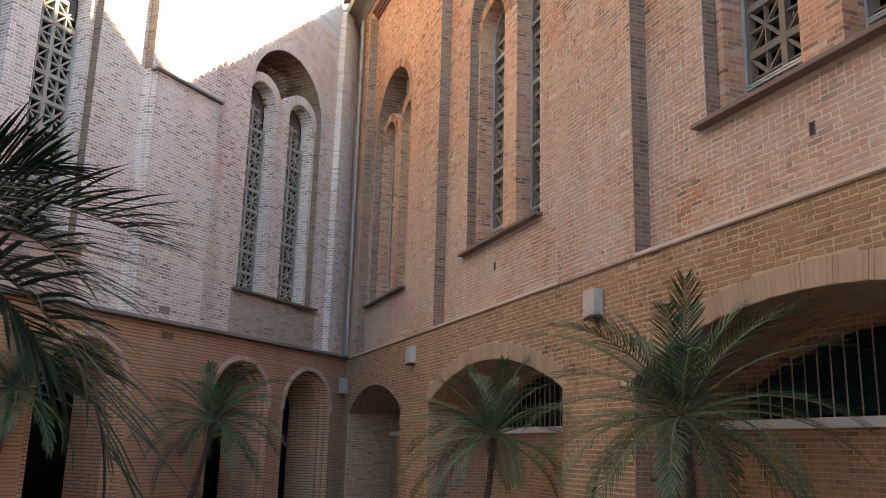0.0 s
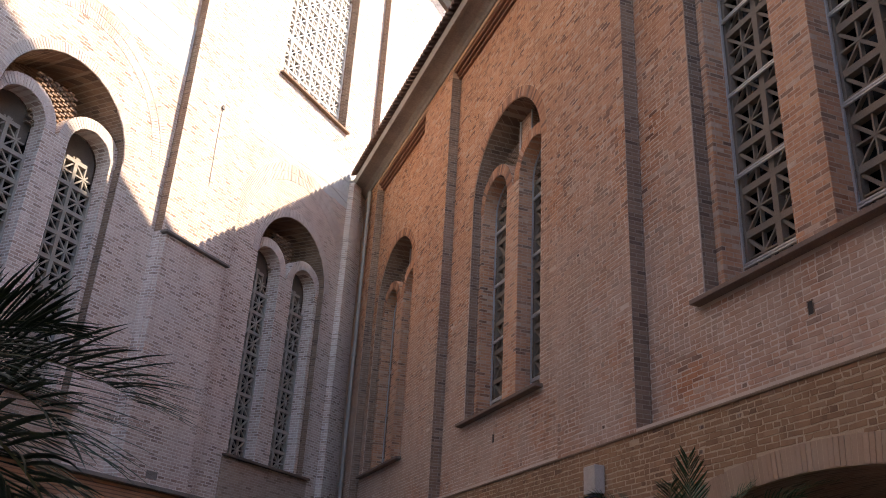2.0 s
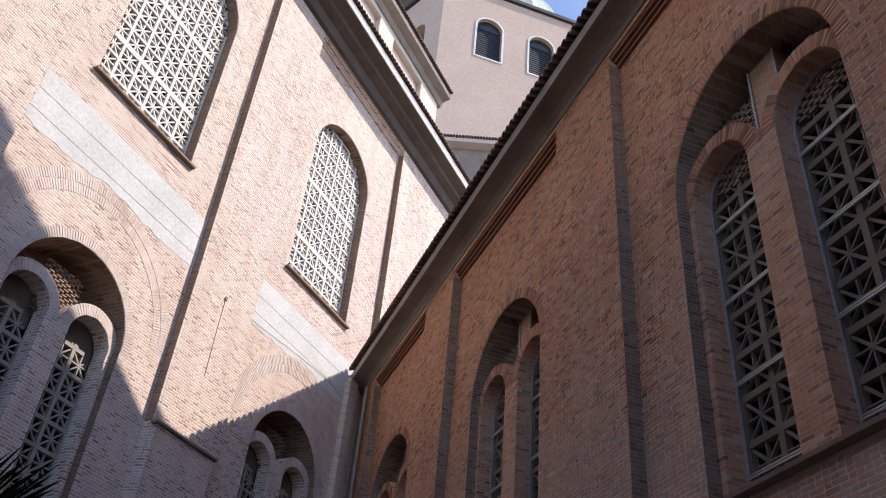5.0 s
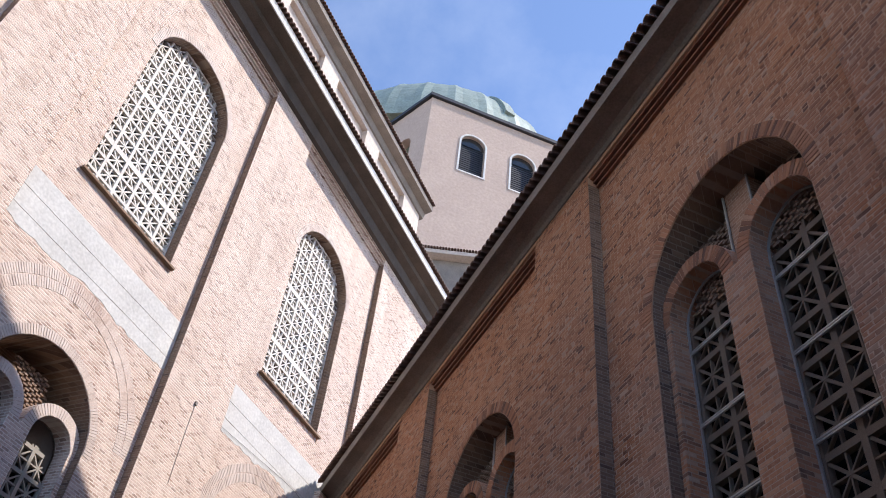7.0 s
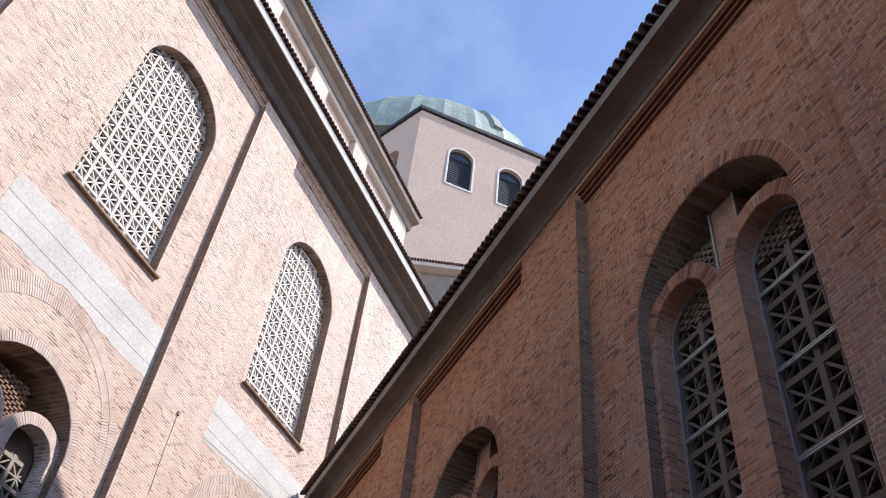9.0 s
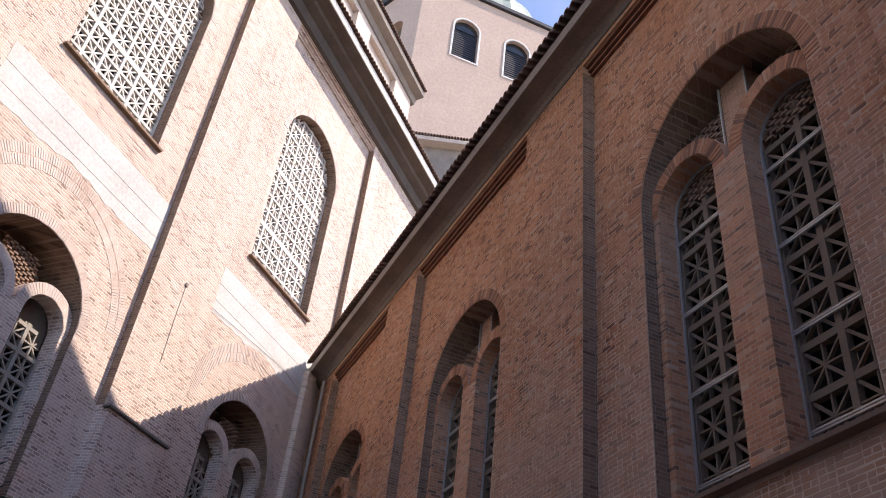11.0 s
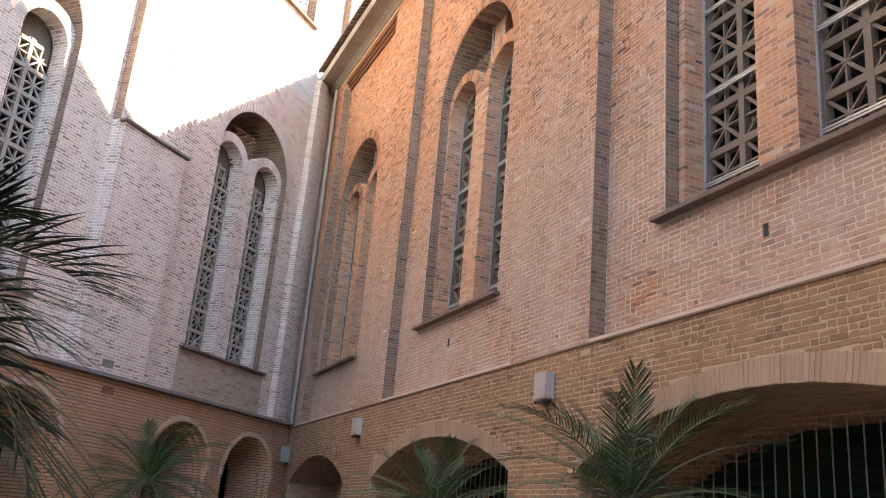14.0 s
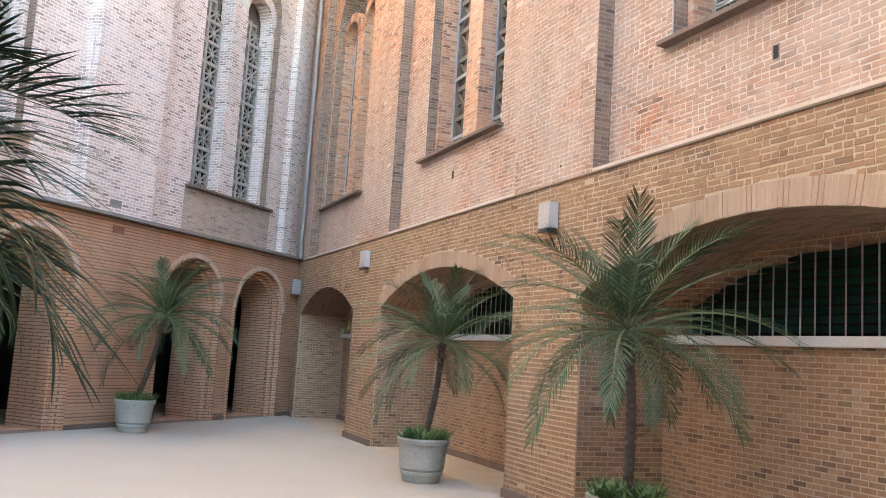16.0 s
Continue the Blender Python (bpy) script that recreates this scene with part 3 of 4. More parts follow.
            part("head_bar", mesh_of("head_bar", v, f), M_METAL, lat, "thin pale metal bar bent round the head")
        else:
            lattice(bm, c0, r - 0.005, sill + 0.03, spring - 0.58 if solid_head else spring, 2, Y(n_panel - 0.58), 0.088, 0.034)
            part("lattice", bm, M_LATTICE_HALF_SHADE, win, "pierced concrete lattice, shade painted in as grey")
            bm = bmesh.new()
            slab(bm, [arch(c0, r - 0.004, spring - 0.32, spring)], n_panel - 0.66, n_panel - 0.7)
            part("head_panel", bm, M_HEAD, win, "plain panel in the head, its shade painted in grey-brown")
    for c0 in (cx - off, cx + off):
        bm = bmesh.new()
        slab(bm, [arch(c0, r + 0.03, sill, spring)], Y(n_panel - 0.72), Y(n_panel - 0.76))
        part("pane", bm, M_PANE, win, "dark glass behind the lattice")
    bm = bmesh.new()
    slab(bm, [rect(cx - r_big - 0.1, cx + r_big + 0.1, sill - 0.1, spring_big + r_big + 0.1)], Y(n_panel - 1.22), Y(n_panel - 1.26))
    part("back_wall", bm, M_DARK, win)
    bm = bmesh.new()
    y0, y1 = sorted((Y(n_panel + 0.14), Y(n_panel - 0.25)))
    box(bm, cx - 1.8, cx + 1.8, y0, y1, sill - 0.075, sill - 0.015, 0.008)
    part("window_sill", bm, M_SILL, win, "dark weathered projecting sill")
    if sg > 0:
        # brick apron below the sill
        bm = bmesh.new()
        box(bm, cx - 1.8, cx + 1.8, n_panel - 0.05, n_panel + 0.022, 4.4, sill - 0.09)
        part("apron", bm, M_APRON_PALE, win, "browner brick apron under the sill")
    # ring of the great arch
    v, f = voussoirs(cx, spring_big, r_big + 0.004, r_big + 0.24, -math.pi / 2, math.pi / 2, 78, Y(n_panel), sg, 0.008, 0.014)
    part("great_arch_ring", mesh_of("great_arch_ring", v, f), M_BRICK if brick is M_BRICK_TEX else M_PALE_PIECE, win)
    return win


M_PALE_PIECE = brick_piece("pale_brick", [(0, (0.46, 0.34, 0.275)), (0.3, (0.58, 0.45, 0.38)), (0.7, (0.66, 0.53, 0.46)), (1, (0.73, 0.61, 0.54))], (0.74, 0.66, 0.6), 0.5)
for c in BAYS:
    pair_window(wall_r, -1, c, SILL_Z, ARCH_SPRING, ARCH_R, 10.42, -0.3, M_BRICK_TEX)


def niche_window(c, h):
    w = h - 0.3
    WINDOWS.append(1)
    win = thing(f"window_{len(WINDOWS)}", MAT_R, "segmental niche window with pale bars and dark louvred glass", "window", "niche windows", "structure")
    bm = bmesh.new()
    box(bm, c - h + 0.03, c + h - 0.03, y_r(-N_DEPTH + 0.1), y_r(-N_DEPTH - 0.3), 2.26, 2.37, 0.01)
    part("window_sill", bm, M_STONE_SILL, win, "pale plaster sill")
    spring, rise = N_SPRING - 0.1, N_RISE - 0.02
    x = c - w + 0.14
    while x < c + w:
        top = 2.36
        for k in range(200):
            g = arch_gap(2.36 + k * 0.01, c, w, 2.36, spring, rise)
            if g and g[0] <= x <= g[1]:
                top = 2.36 + k * 0.01
        bm = bmesh.new()
        bmesh.ops.create_cone(bm, cap_ends=True, segments=8, radius1=0.009, radius2=0.009, depth=top - 2.36, matrix=Matrix.Translation((x, y_r(-N_DEPTH - 0.06), 0.5 * (top + 2.36))))
        part("window_bar", bm, M_BAR, win)
        x += 0.2
    z = 2.42
    while z < spring + rise - 0.06:
        g = arch_gap(z + 0.05, c, w, 2.36, spring, rise)
        if g:
            bm = bmesh.new()
            vs = [bm.verts.new(p) for p in ((g[0], y_r(-N_DEPTH - 0.17), z), (g[1], y_r(-N_DEPTH - 0.17), z), (g[1], y_r(-N_DEPTH - 0.22), z + 0.09), (g[0], y_r(-N_DEPTH - 0.22), z + 0.09))]
            bm.faces.new(vs)
            bmesh.ops.solidify(bm, geom=bm.faces[:], thickness=0.006)
            part("louvre", bm, M_GLASS, win)
        z += 0.1
    bm = bmesh.new()
    box(bm, c - h, c + h, y_r(-N_DEPTH - 0.41), y_r(-N_DEPTH - 0.5), 2.0, 3.9)
    part("shade_backing", bm, M_DARK, win)


for c, h in NICHES:
    niche_window(c, h)


def tile_row(parent, m_len, y0, out, z, pitch=0.2, name="eave_tile"):
    """Round tile ends along an eave, overhanging by a hand."""
    vs, fs = [], []
    n = int(m_len / pitch)
    for i in range(n):
        x = (i + 0.5) * pitch
        o = len(vs)
        for k in range(2):
            yy, zz = (y0 + out * 0.16, z) if k == 0 else (y0 - out * 0.9, z + 0.36)
            for j in range(7):
                a = math.pi * j / 6
                vs.append((x - 0.09 * math.cos(a), yy, zz - 0.02 + 0.125 * math.sin(a)))
            for j in range(7):
                a = math.pi * (6 - j) / 6
                vs.append((x - 0.072 * math.cos(a), yy, zz - 0.036 + 0.11 * math.sin(a)))
        for j in range(14):
            q = (j + 1) % 14
            fs.append([o + j, o + q, o + 14 + q, o + 14 + j])
        fs.append([o + j for j in range(14)])
    return part(name, mesh_of(name, vs, fs), M_TILE, parent)


def eave(parent, sg, length, z, n_wall, proj, cove=0.4):
    """Concrete cove, gutter slab and tiles of an eave."""
    prof = [(n_wall - 0.2, z - cove), (n_wall + 0.03, z - cove), (n_wall + 0.08, z - cove * 0.85), (n_wall + 0.2, z - cove * 0.72),
            (proj - 0.08, z - 0.26), (proj - 0.08, z - 0.3), (proj, z - 0.3), (proj, z - 0.02), (proj - 0.05, z), (n_wall - 0.2, z)]
    bm = bmesh.new()
    a = [bm.verts.new((-0.9, sg * n, h)) for n, h in prof]
    b = [bm.verts.new((length, sg * n, h)) for n, h in prof]
    for i in range(len(prof)):
        j = (i + 1) % len(prof)
        bm.faces.new((a[i], a[j], b[j], b[i]))
    bm.faces.new(a)
    bm.faces.new(b)
    part("cornice", bm, M_CONCRETE, parent, "stained grey concrete cornice and gutter")
    tile_row(parent, length, sg * proj, sg, z + 0.01)


eave(wall_r, -1, R_END, EAVE_Z, -0.06, 0.52)


def r_roof():
    bm = bmesh.new()
    prof = [(0.5, EAVE_Z + 0.03), (-6.0, EAVE_Z + 2.6), (-12.0, EAVE_Z + 2.6), (-12.0, 0), (-1.9, 0), (-1.9, EAVE_Z - 0.4), (0.0, EAVE_Z - 0.1)]
    a = [bm.verts.new((0.953 * n - 0.35, y_r(n), z)) for n, z in prof]
    b = [bm.verts.new((R_END, y_r(n), z)) for n, z in prof]
    for i in range(len(prof)):
        j = (i + 1) % len(prof)
        bm.faces.new((a[i], a[j], b[j], b[i]))
    bm.faces.new(b)
    bm.faces.new(a)
    tagged(part("roof_east", bm, M_TILE), "brown clay tile roof behind the eave", "roof", kind="structure").matrix_world = MAT_R
    # unseen block behind that roof, outlined to cast the rising shadow edge
    bm = bmesh.new()
    slab(bm, [[(9.0, 15.0), (R_END, 15.0), (R_END, 53.0), (30.0, 53.0), (14.3, 30.6), (11.46, 26.6), (9.9, 24.2), (9.0, 23.2)]], y_r(-6.0), y_r(-11.0))
    tagged(part("unseen_shadow_block", bm, M_PINK_TEX), "unseen high block added behind the roof to cast shadow", "wall", kind="structure").matrix_world = MAT_R


r_roof()

# ---- wall on the sunlit side ----
L_END = 40.0
L_TOP = 26.7
wall_l = thing("wall_west", MAT_L, "very tall pale brick church wall with lattice windows", "wall", kind="structure")
L_BAYS = (2.8, 11.0, 19.2)
L_PANELS = ((-0.6, 5.72), (8.1, 13.9), (16.3, 22.1))
COPING_Z = 4.48


def left_upper():
    bm = bmesh.new()
    slab(bm, [rect(-9.0, L_END, COPING_Z - 0.3, L_TOP)] + [rect(a, b, COPING_Z - 0.2, 26.3) for a, b in L_PANELS], -0.26, -0.5)
    part("pilaster_masonry", bm, M_PINK_TEX, wall_l)
    bm = bmesh.new()
    slab(bm, [rect(-9.0, L_END, COPING_Z - 0.3, L_TOP)] + [arch(c, 1.62, 5.72, 11.12) for c in L_BAYS] + [arch(c, 1.74, 16.85, 22.2) for c in L_BAYS], -0.504, -1.8)
    part("panel_masonry", bm, M_PINK_TEX, wall_l)
    for a, b in L_PANELS:
        bm = bmesh.new()
        for k in range(3):
            box(bm, a + 0.01, b - 0.01, -0.498, -0.43 + 0.06 * k, 26.0 + 0.1 * k, 26.07 + 0.1 * k, 0.004)
        part("corbel_course", bm, M_PINK_TEX, wall_l)
    bm = bmesh.new()
    box(bm, 0.02, 0.5, -0.55, -0.3, COPING_Z, 15.2, 0.01)
    part("corner_pilaster", bm, M_PINK_TEX, wall_l)
    # thickened foot of the pilasters, with its sloping ledge
    for a, b in ((5.98, 8.06), (14.16, 16.26)):
        bm = bmesh.new()
        box(bm, a, b, -0.3, -0.14, COPING_Z - 0.2, 9.96, 0.01)
        part("pilaster_foot", bm, M_PINK_TEX, wall_l)
        bm = bmesh.new()
        box(bm, a - 0.08, b + 0.08, -0.27, -0.06, 9.97, 10.03, 0.01)
        part("ledge", bm, M_CONCRETE, wall_l, "thin grey weathering ledge")
    for c in L_BAYS:
        # relieving arch and bare band above it
        vs, fs = voussoirs(c, 11.5, 2.36, 2.6, -1.5, 1.5, 108, -0.504, 1, 0.008, 0.016)
        part("relieving_arch", mesh_of("relieving_arch", vs, fs), M_PALE_PIECE, wall_l)
        vs, fs = voussoirs(c, 11.5, 2.62, 2.86, -1.5, 1.5, 120, -0.504, 1, 0.008, 0.016)
        part("relieving_arch", mesh_of("relieving_arch", vs, fs), M_PALE_PIECE, wall_l)
        edge = random.Random(int(c * 10))
        for k, (lo, hi) in enumerate(((14.25, 14.66), (14.672, 15.2), (15.212, 15.8))):
            low = []
            for i in range(41):
                d = -2.88 + 5.76 * i / 40
                ring_z = 11.5 + math.sqrt(max(0.0, 2.89 ** 2 - d * d))
                z = max(lo, ring_z if k == 0 else lo) + (edge.uniform(0.0, 0.09) if k == 0 else 0.0)
                low.append((c + d, min(z, hi - 0.03)))
            bm = bmesh.new()
            slab(bm, [low + [(c + 2.88, hi), (c - 2.88, hi)]], -0.498 + 0.002 * k, -0.52)
            part("plaster_band", bm, M_BAND, wall_l, "pale course of bare plaster above the arch")


left_upper()
for c in L_BAYS:
    pair_window(wall_l, 1, c, 5.72, 11.12, 1.62, 10.98, -0.5, M_PINK_TEX, True)


def great_window(c):
    WINDOWS.append(1)
    win = thing(f"window_{len(WINDOWS)}", MAT_L, "great round-headed window filled with white concrete lattice", "window", "great windows", "structure")
    bm = bmesh.new()
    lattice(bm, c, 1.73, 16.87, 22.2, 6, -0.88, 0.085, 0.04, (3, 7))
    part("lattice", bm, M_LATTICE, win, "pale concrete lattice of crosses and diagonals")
    bm = bmesh.new()
    slab(bm, [arch(c, 1.735, 16.85, 22.2)], -1.1, -1.15)
    part("pane", bm, M_PANE, win, "dark glass behind the lattice")
    bm = bmesh.new()
    box(bm, c - 1.85, c + 1.85, -0.9, -0.38, 16.78, 16.85, 0.01)
    part("window_sill", bm, M_LEDGE, win, "brown sill")
    vs, fs = voussoirs(c, 22.2, 1.745, 2.0, -math.pi / 2, math.pi / 2, 70, -0.504, 1, 0.012)
    part("arch_ring", mesh_of("arch_ring", vs, fs), M_PALE_PIECE, win)


for c in L_BAYS:
    great_window(c)


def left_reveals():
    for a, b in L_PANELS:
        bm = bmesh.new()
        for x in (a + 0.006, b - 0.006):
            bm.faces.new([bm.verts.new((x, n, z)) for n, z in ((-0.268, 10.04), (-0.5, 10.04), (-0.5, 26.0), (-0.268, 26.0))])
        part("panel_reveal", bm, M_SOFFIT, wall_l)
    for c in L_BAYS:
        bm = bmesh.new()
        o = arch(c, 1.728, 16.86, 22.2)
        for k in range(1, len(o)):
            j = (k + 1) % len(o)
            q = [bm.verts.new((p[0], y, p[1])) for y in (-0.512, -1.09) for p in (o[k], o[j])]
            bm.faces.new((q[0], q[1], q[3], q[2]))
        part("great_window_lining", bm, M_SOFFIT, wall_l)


left_reveals()


def left_eave():
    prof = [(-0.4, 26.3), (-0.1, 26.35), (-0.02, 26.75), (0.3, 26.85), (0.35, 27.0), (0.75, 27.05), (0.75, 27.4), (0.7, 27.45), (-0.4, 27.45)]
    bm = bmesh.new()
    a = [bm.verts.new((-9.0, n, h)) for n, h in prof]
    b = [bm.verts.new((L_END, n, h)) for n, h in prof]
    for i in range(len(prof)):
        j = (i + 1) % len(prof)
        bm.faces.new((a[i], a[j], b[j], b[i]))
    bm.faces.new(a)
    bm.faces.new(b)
    part("cornice", bm, M_CORNICE_SHADE, wall_l, "deep stained concrete cornice, underside shade in its colour")
    bm = bmesh.new()
    box(bm, -9.0, L_END, 0.754, 0.8, 27.06, 27.44, 0.01)
    part("fascia", bm, M_BAND, wall_l, "pale gutter edge")
    row = tile_row(wall_l, L_END + 9, 0.79, 1, 27.46)
    row.location.x = -9.0
    bm = bmesh.new()
    q = [bm.verts.new(p) for p in ((-9, 0.7, 27.5), (L_END, 0.7, 27.5), (L_END, -3.85, 29.4), (-9, -3.85, 29.4))]
    bm.faces.new(q)
    part("roof_slope", bm, M_TILE, wall_l)
    # set-back attic storey
    bm = bmesh.new()
    holes = [rect(-6.6 + 4.78 * k, -3.3 + 4.78 * k, 31.0, 38.0) for k in range(9)]
    slab(bm, [rect(-8.6, L_END, 28.0, 39.0)] + holes, -3.65, -3.95)
    part("attic_wall", bm, M_ATTIC, wall_l, "cream rendered attic storey with sunk panels")
    bm = bmesh.new()
    slab(bm, [rect(-8.6, L_END, 28.0, 39.0)], -3.954, -9.0)
    part("attic_core", bm, M_ATTIC, wall_l)
    bm = bmesh.new()
    prof = [(-3.85, 38.3), (-3.55, 38.35), (-3.45, 38.7), (-3.0, 38.8), (-3.0, 39.15), (-3.85, 39.2)]
    a = [bm.verts.new((-8.9, n, h)) for n, h in prof]
    b = [bm.verts.new((L_END, n, h)) for n, h in prof]
    for i in range(len(prof)):
        j = (i + 1) % len(prof)
        bm.faces.new((a[i], a[j], b[j], b[i]))
    bm.faces.new(a)
    bm.faces.new(b)
    part("attic_cornice", bm, M_CONCRETE, wall_l)
    row = tile_row(wall_l, L_END + 8.9, -3.0, 1, 39.2)
    row.location.x = -8.9


left_eave()

def closing_wall():
    # added out of view; its height sets how much low sky gets in
    bm = bmesh.new()
    box(bm, -30, 14, -9.6, -9.0, 0, 12)
    tagged(part("unseen_wall_south", bm, M_BRICK_TEX), "unseen plain brick wall added to hold back sky light", "wall", kind="structure")


closing_wall()

# ---- arcade at the foot of the sunlit wall ----
arcade = thing("arcade_wall", MAT_L, "orange brick arcade with deep joints and moulded round arches", "arcade", kind="structure")
A_BAYS = (1.78, 4.53, 9.2, 12.4, 17.5)
A_HALF, A_SPRING = 0.86, 2.82


def arcade_wall():
    bm = bmesh.new()
    slab(bm, [rect(0, L_END, 0, COPING_Z - 0.02)] + [arch(c, A_HALF + 0.3, 0.002, A_SPRING) for c in A_BAYS], 0.0, -0.45)
    part("front_masonry", bm, M_JOINT, arcade)
    bm = bmesh.new()
    slab(bm, [rect(0, L_END, 0, COPING_Z - 0.02)] + [arch(c, A_HALF, 0.002, A_SPRING) for c in A_BAYS], -0.454, -1.2)
    part("rear_masonry", bm, M_STRIP_TEX, arcade)
    for c in A_BAYS:
        for k in range(3):
            r0, r1 = A_HALF + 0.1 * k, A_HALF + 0.1 * (k + 1)
            y = (-0.22, -0.1, 0.03)[k]
            bm = bmesh.new()
            o, i = arch(c, r1, 0, A_SPRING), arch(c, r0, 0, A_SPRING)
            for j in range(1, len(o)):
                q = (j + 1) % len(o)
                f = [bm.verts.new((p[0], y - d, p[1])) for d in (0.0,) for p in (o[j], o[q], i[q], i[j])]
                g = [bm.verts.new((p[0], y - 0.3, p[1])) for p in (o[j], o[q], i[q], i[j])]
                bm.faces.new(f)
                bm.faces.new((f[0], f[1], g[1], g[0]))
                bm.faces.new((f[2], f[3], g[3], g[2]))
            bmesh.ops.remove_doubles(bm, verts=bm.verts, dist=0.0005)
            part("arch_moulding", bm, M_STRIP_TEX, arcade)
    for c in A_BAYS:
        vs, fs = voussoirs(c, A_SPRING, A_HALF + 0.2, A_HALF + 0.32, -math.pi / 2, math.pi / 2, 52, 0.03, 1, 0.03, 0.01)
        part("hood_ring", mesh_of("hood_ring", vs, fs), M_HOOD, arcade, "paler ring of bricks round the arch")
    bm = bmesh.new()
    q = [(0.16, COPING_Z - 0.08), (0.16, COPING_Z - 0.01), (-0.6, COPING_Z + 0.1), (-0.6, COPING_Z - 0.08)]
    a = [bm.verts.new((0.0, n, z)) for n, z in q]
    b = [bm.verts.new((L_END, n, z)) for n, z in q]
    for i in range(4):
        j = (i + 1) % 4
        bm.faces.new((a[i], a[j], b[j], b[i]))
    part("coping", bm, M_CONCRETE, arcade, "thin dark grey coping")
    bm = bmesh.new()
    edges = [0.0] + [e for c in A_BAYS for e in (c - A_HALF - 0.3, c + A_HALF + 0.3)] + [L_END]
    for a, b in zip(edges[::2], edges[1::2]):
        if b - a > 0.05:
            box(bm, a, b, -0.02, 0.05, 0, 0.1, 0.01)
    part("skirting", bm, M_SILL, arcade)
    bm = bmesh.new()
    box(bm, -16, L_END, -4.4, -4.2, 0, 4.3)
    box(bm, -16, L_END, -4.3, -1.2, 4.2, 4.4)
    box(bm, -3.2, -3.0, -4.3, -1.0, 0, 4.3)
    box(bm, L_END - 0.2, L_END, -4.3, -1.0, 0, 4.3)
    part("passage", bm, M_DARK, arcade, "covered passage behind the arches, near-black in place of shade")


arcade_wall()


# ---- corner: pipe and bracket ----
def corner_column():
    pipe = thing("downpipe", MAT_R, "dark grey downpipe in the brick corner", "pipe")
    for nm, r, z0, z1 in (("pipe", 0.055, 4.45, 14.9), ("collar", 0.075, 9.4, 9.5), ("collar", 0.075, 13.0, 13.1), ("collar", 0.075, 5.6, 5.7)):
        bm = bmesh.new()
        bmesh.ops.create_cone(bm, cap_ends=True, segments=14, radius1=r, radius2=r, depth=z1 - z0, matrix=Matrix.Translation((0.28, -0.06, 0.5 * (z0 + z1))))
        part(nm, bm, M_PIPE, pipe)


corner_column()


def cable(points, label):
    ob = thing("wall_cable", MAT_L, label, "cable", "cables on the pale wall")
    vs, fs = [], []
    for s0, n, z in points:
        for k in range(6):
            a = math.pi * k / 3
            vs.append((s0 + 0.008 * math.cos(a), n + 0.008 + 0.008 * math.sin(a), z))
    for i in range(len(points) - 1):
        for k in range(6):
            m = (k + 1) % 6
            fs.append([6 * i + k, 6 * i + m, 6 * i + 6 + m, 6 * i + 6 + k])
    part("cord", mesh_of("cord", vs, fs), M_PIPE, ob)
    bm = bmesh.new()
    s0, n, z = points[0]
    box(bm, s0 - 0.04, s0 + 0.04, n, n + 0.05, z - 0.04, z + 0.06, 0.005)
    part("clip", bm, M_PIPE, ob)


cable([(5.69, -0.484, 14.33), (4.09, -0.484, 14.45), (2.3, -0.484, 14.58), (1.48, -0.484, 14.6), (0.51, -0.484, 14.44)], "thin dark cable across the plaster band")
cable([(6.93, -0.26, 14.06), (6.94, -0.26, 13.0), (6.92, -0.26, 11.8)], "thin dark cable hanging down the brick pilaster")


# ---- floodlights on the lower wall ----
def floodlight(s, z):
    ob = thing("floodlight", MAT_R @ Matrix.Translation((s, 0, z)), "pale grey box floodlight fixed to the brick wall", "lamp", "wall floodlights")
    bm = bmesh.new()
    box(bm, -0.15, 0.15, -0.16, -0.012, -0.18, 0.18, 0.012)
    part("housing", bm, M_BOX, ob)
    bm = bmesh.new()
    box(bm, -0.13, 0.13, -0.16, -0.04, -0.235, -0.202, 0.006)
    part("lens", bm, M_PANE, ob, "dark glass under the housing")
    return ob


def junction_box():
    ob = thing("junction_box", MAT_R @ Matrix.Translation((0.32, 0, 3.62)), "small grey box under the coping in the corner", "box")
    bm = bmesh.new()
    box(bm, -0.13, 0.13, -0.26, -0.012, -0.19, 0.19, 0.012)
    part("casing", bm, M_CONCRETE, ob)
    bm = bmesh.new()
    box(bm, -0.16, 0.16, -0.29, -0.012, -0.235, -0.192, 0.006)
    part("base_plate", bm, M_CONCRETE, ob)


junction_box()
floodlight(6.35, 3.93)
floodlight(14.3, 3.9)


def weep_hole(s, z):
    ob = thing("weep_hole", MAT_R @ Matrix.Translation((s, 0.304, z)), "small dark drain hole in the brick wall", "hole", "drain holes", "structure")
    bm = bmesh.new()
    slab(bm, [rect(-0.045, 0.045, -0.08, 0.08), rect(-0.035, 0.035, -0.07, 0.07)], -0.009, 0.0)
    part("rim", bm, M_SOFFIT, ob)
    # near-black plate for the shade in the hole
    bm = bmesh.new()
    box(bm, -0.035, 0.035, -0.006, -0.001, -0.07, 0.07)
    part("mouth", bm, M_DARK, ob)




def wall_patch(n, s0, z, material, label):
    ob = thing("wall_patch", MAT_L @ Matrix.Translation((s0, n, z)), label, "patch", "patches on the wall", "structure")
    bm = bmesh.new()
    box(bm, -0.16, 0.16, -0.03, 0.012, -0.08, 0.08, 0.004)
    part("patch", bm, material, ob)


wall_patch(-0.14, 7.13, 4.72, M_CONCRETE, "small grey cement patch above the coping")
wall_patch(0.02, 7.13, 4.15, M_RED, "small dark red square on the arcade wall")
weep_hole(18.02, 5.15)
weep_hole(10.05, 5.25)

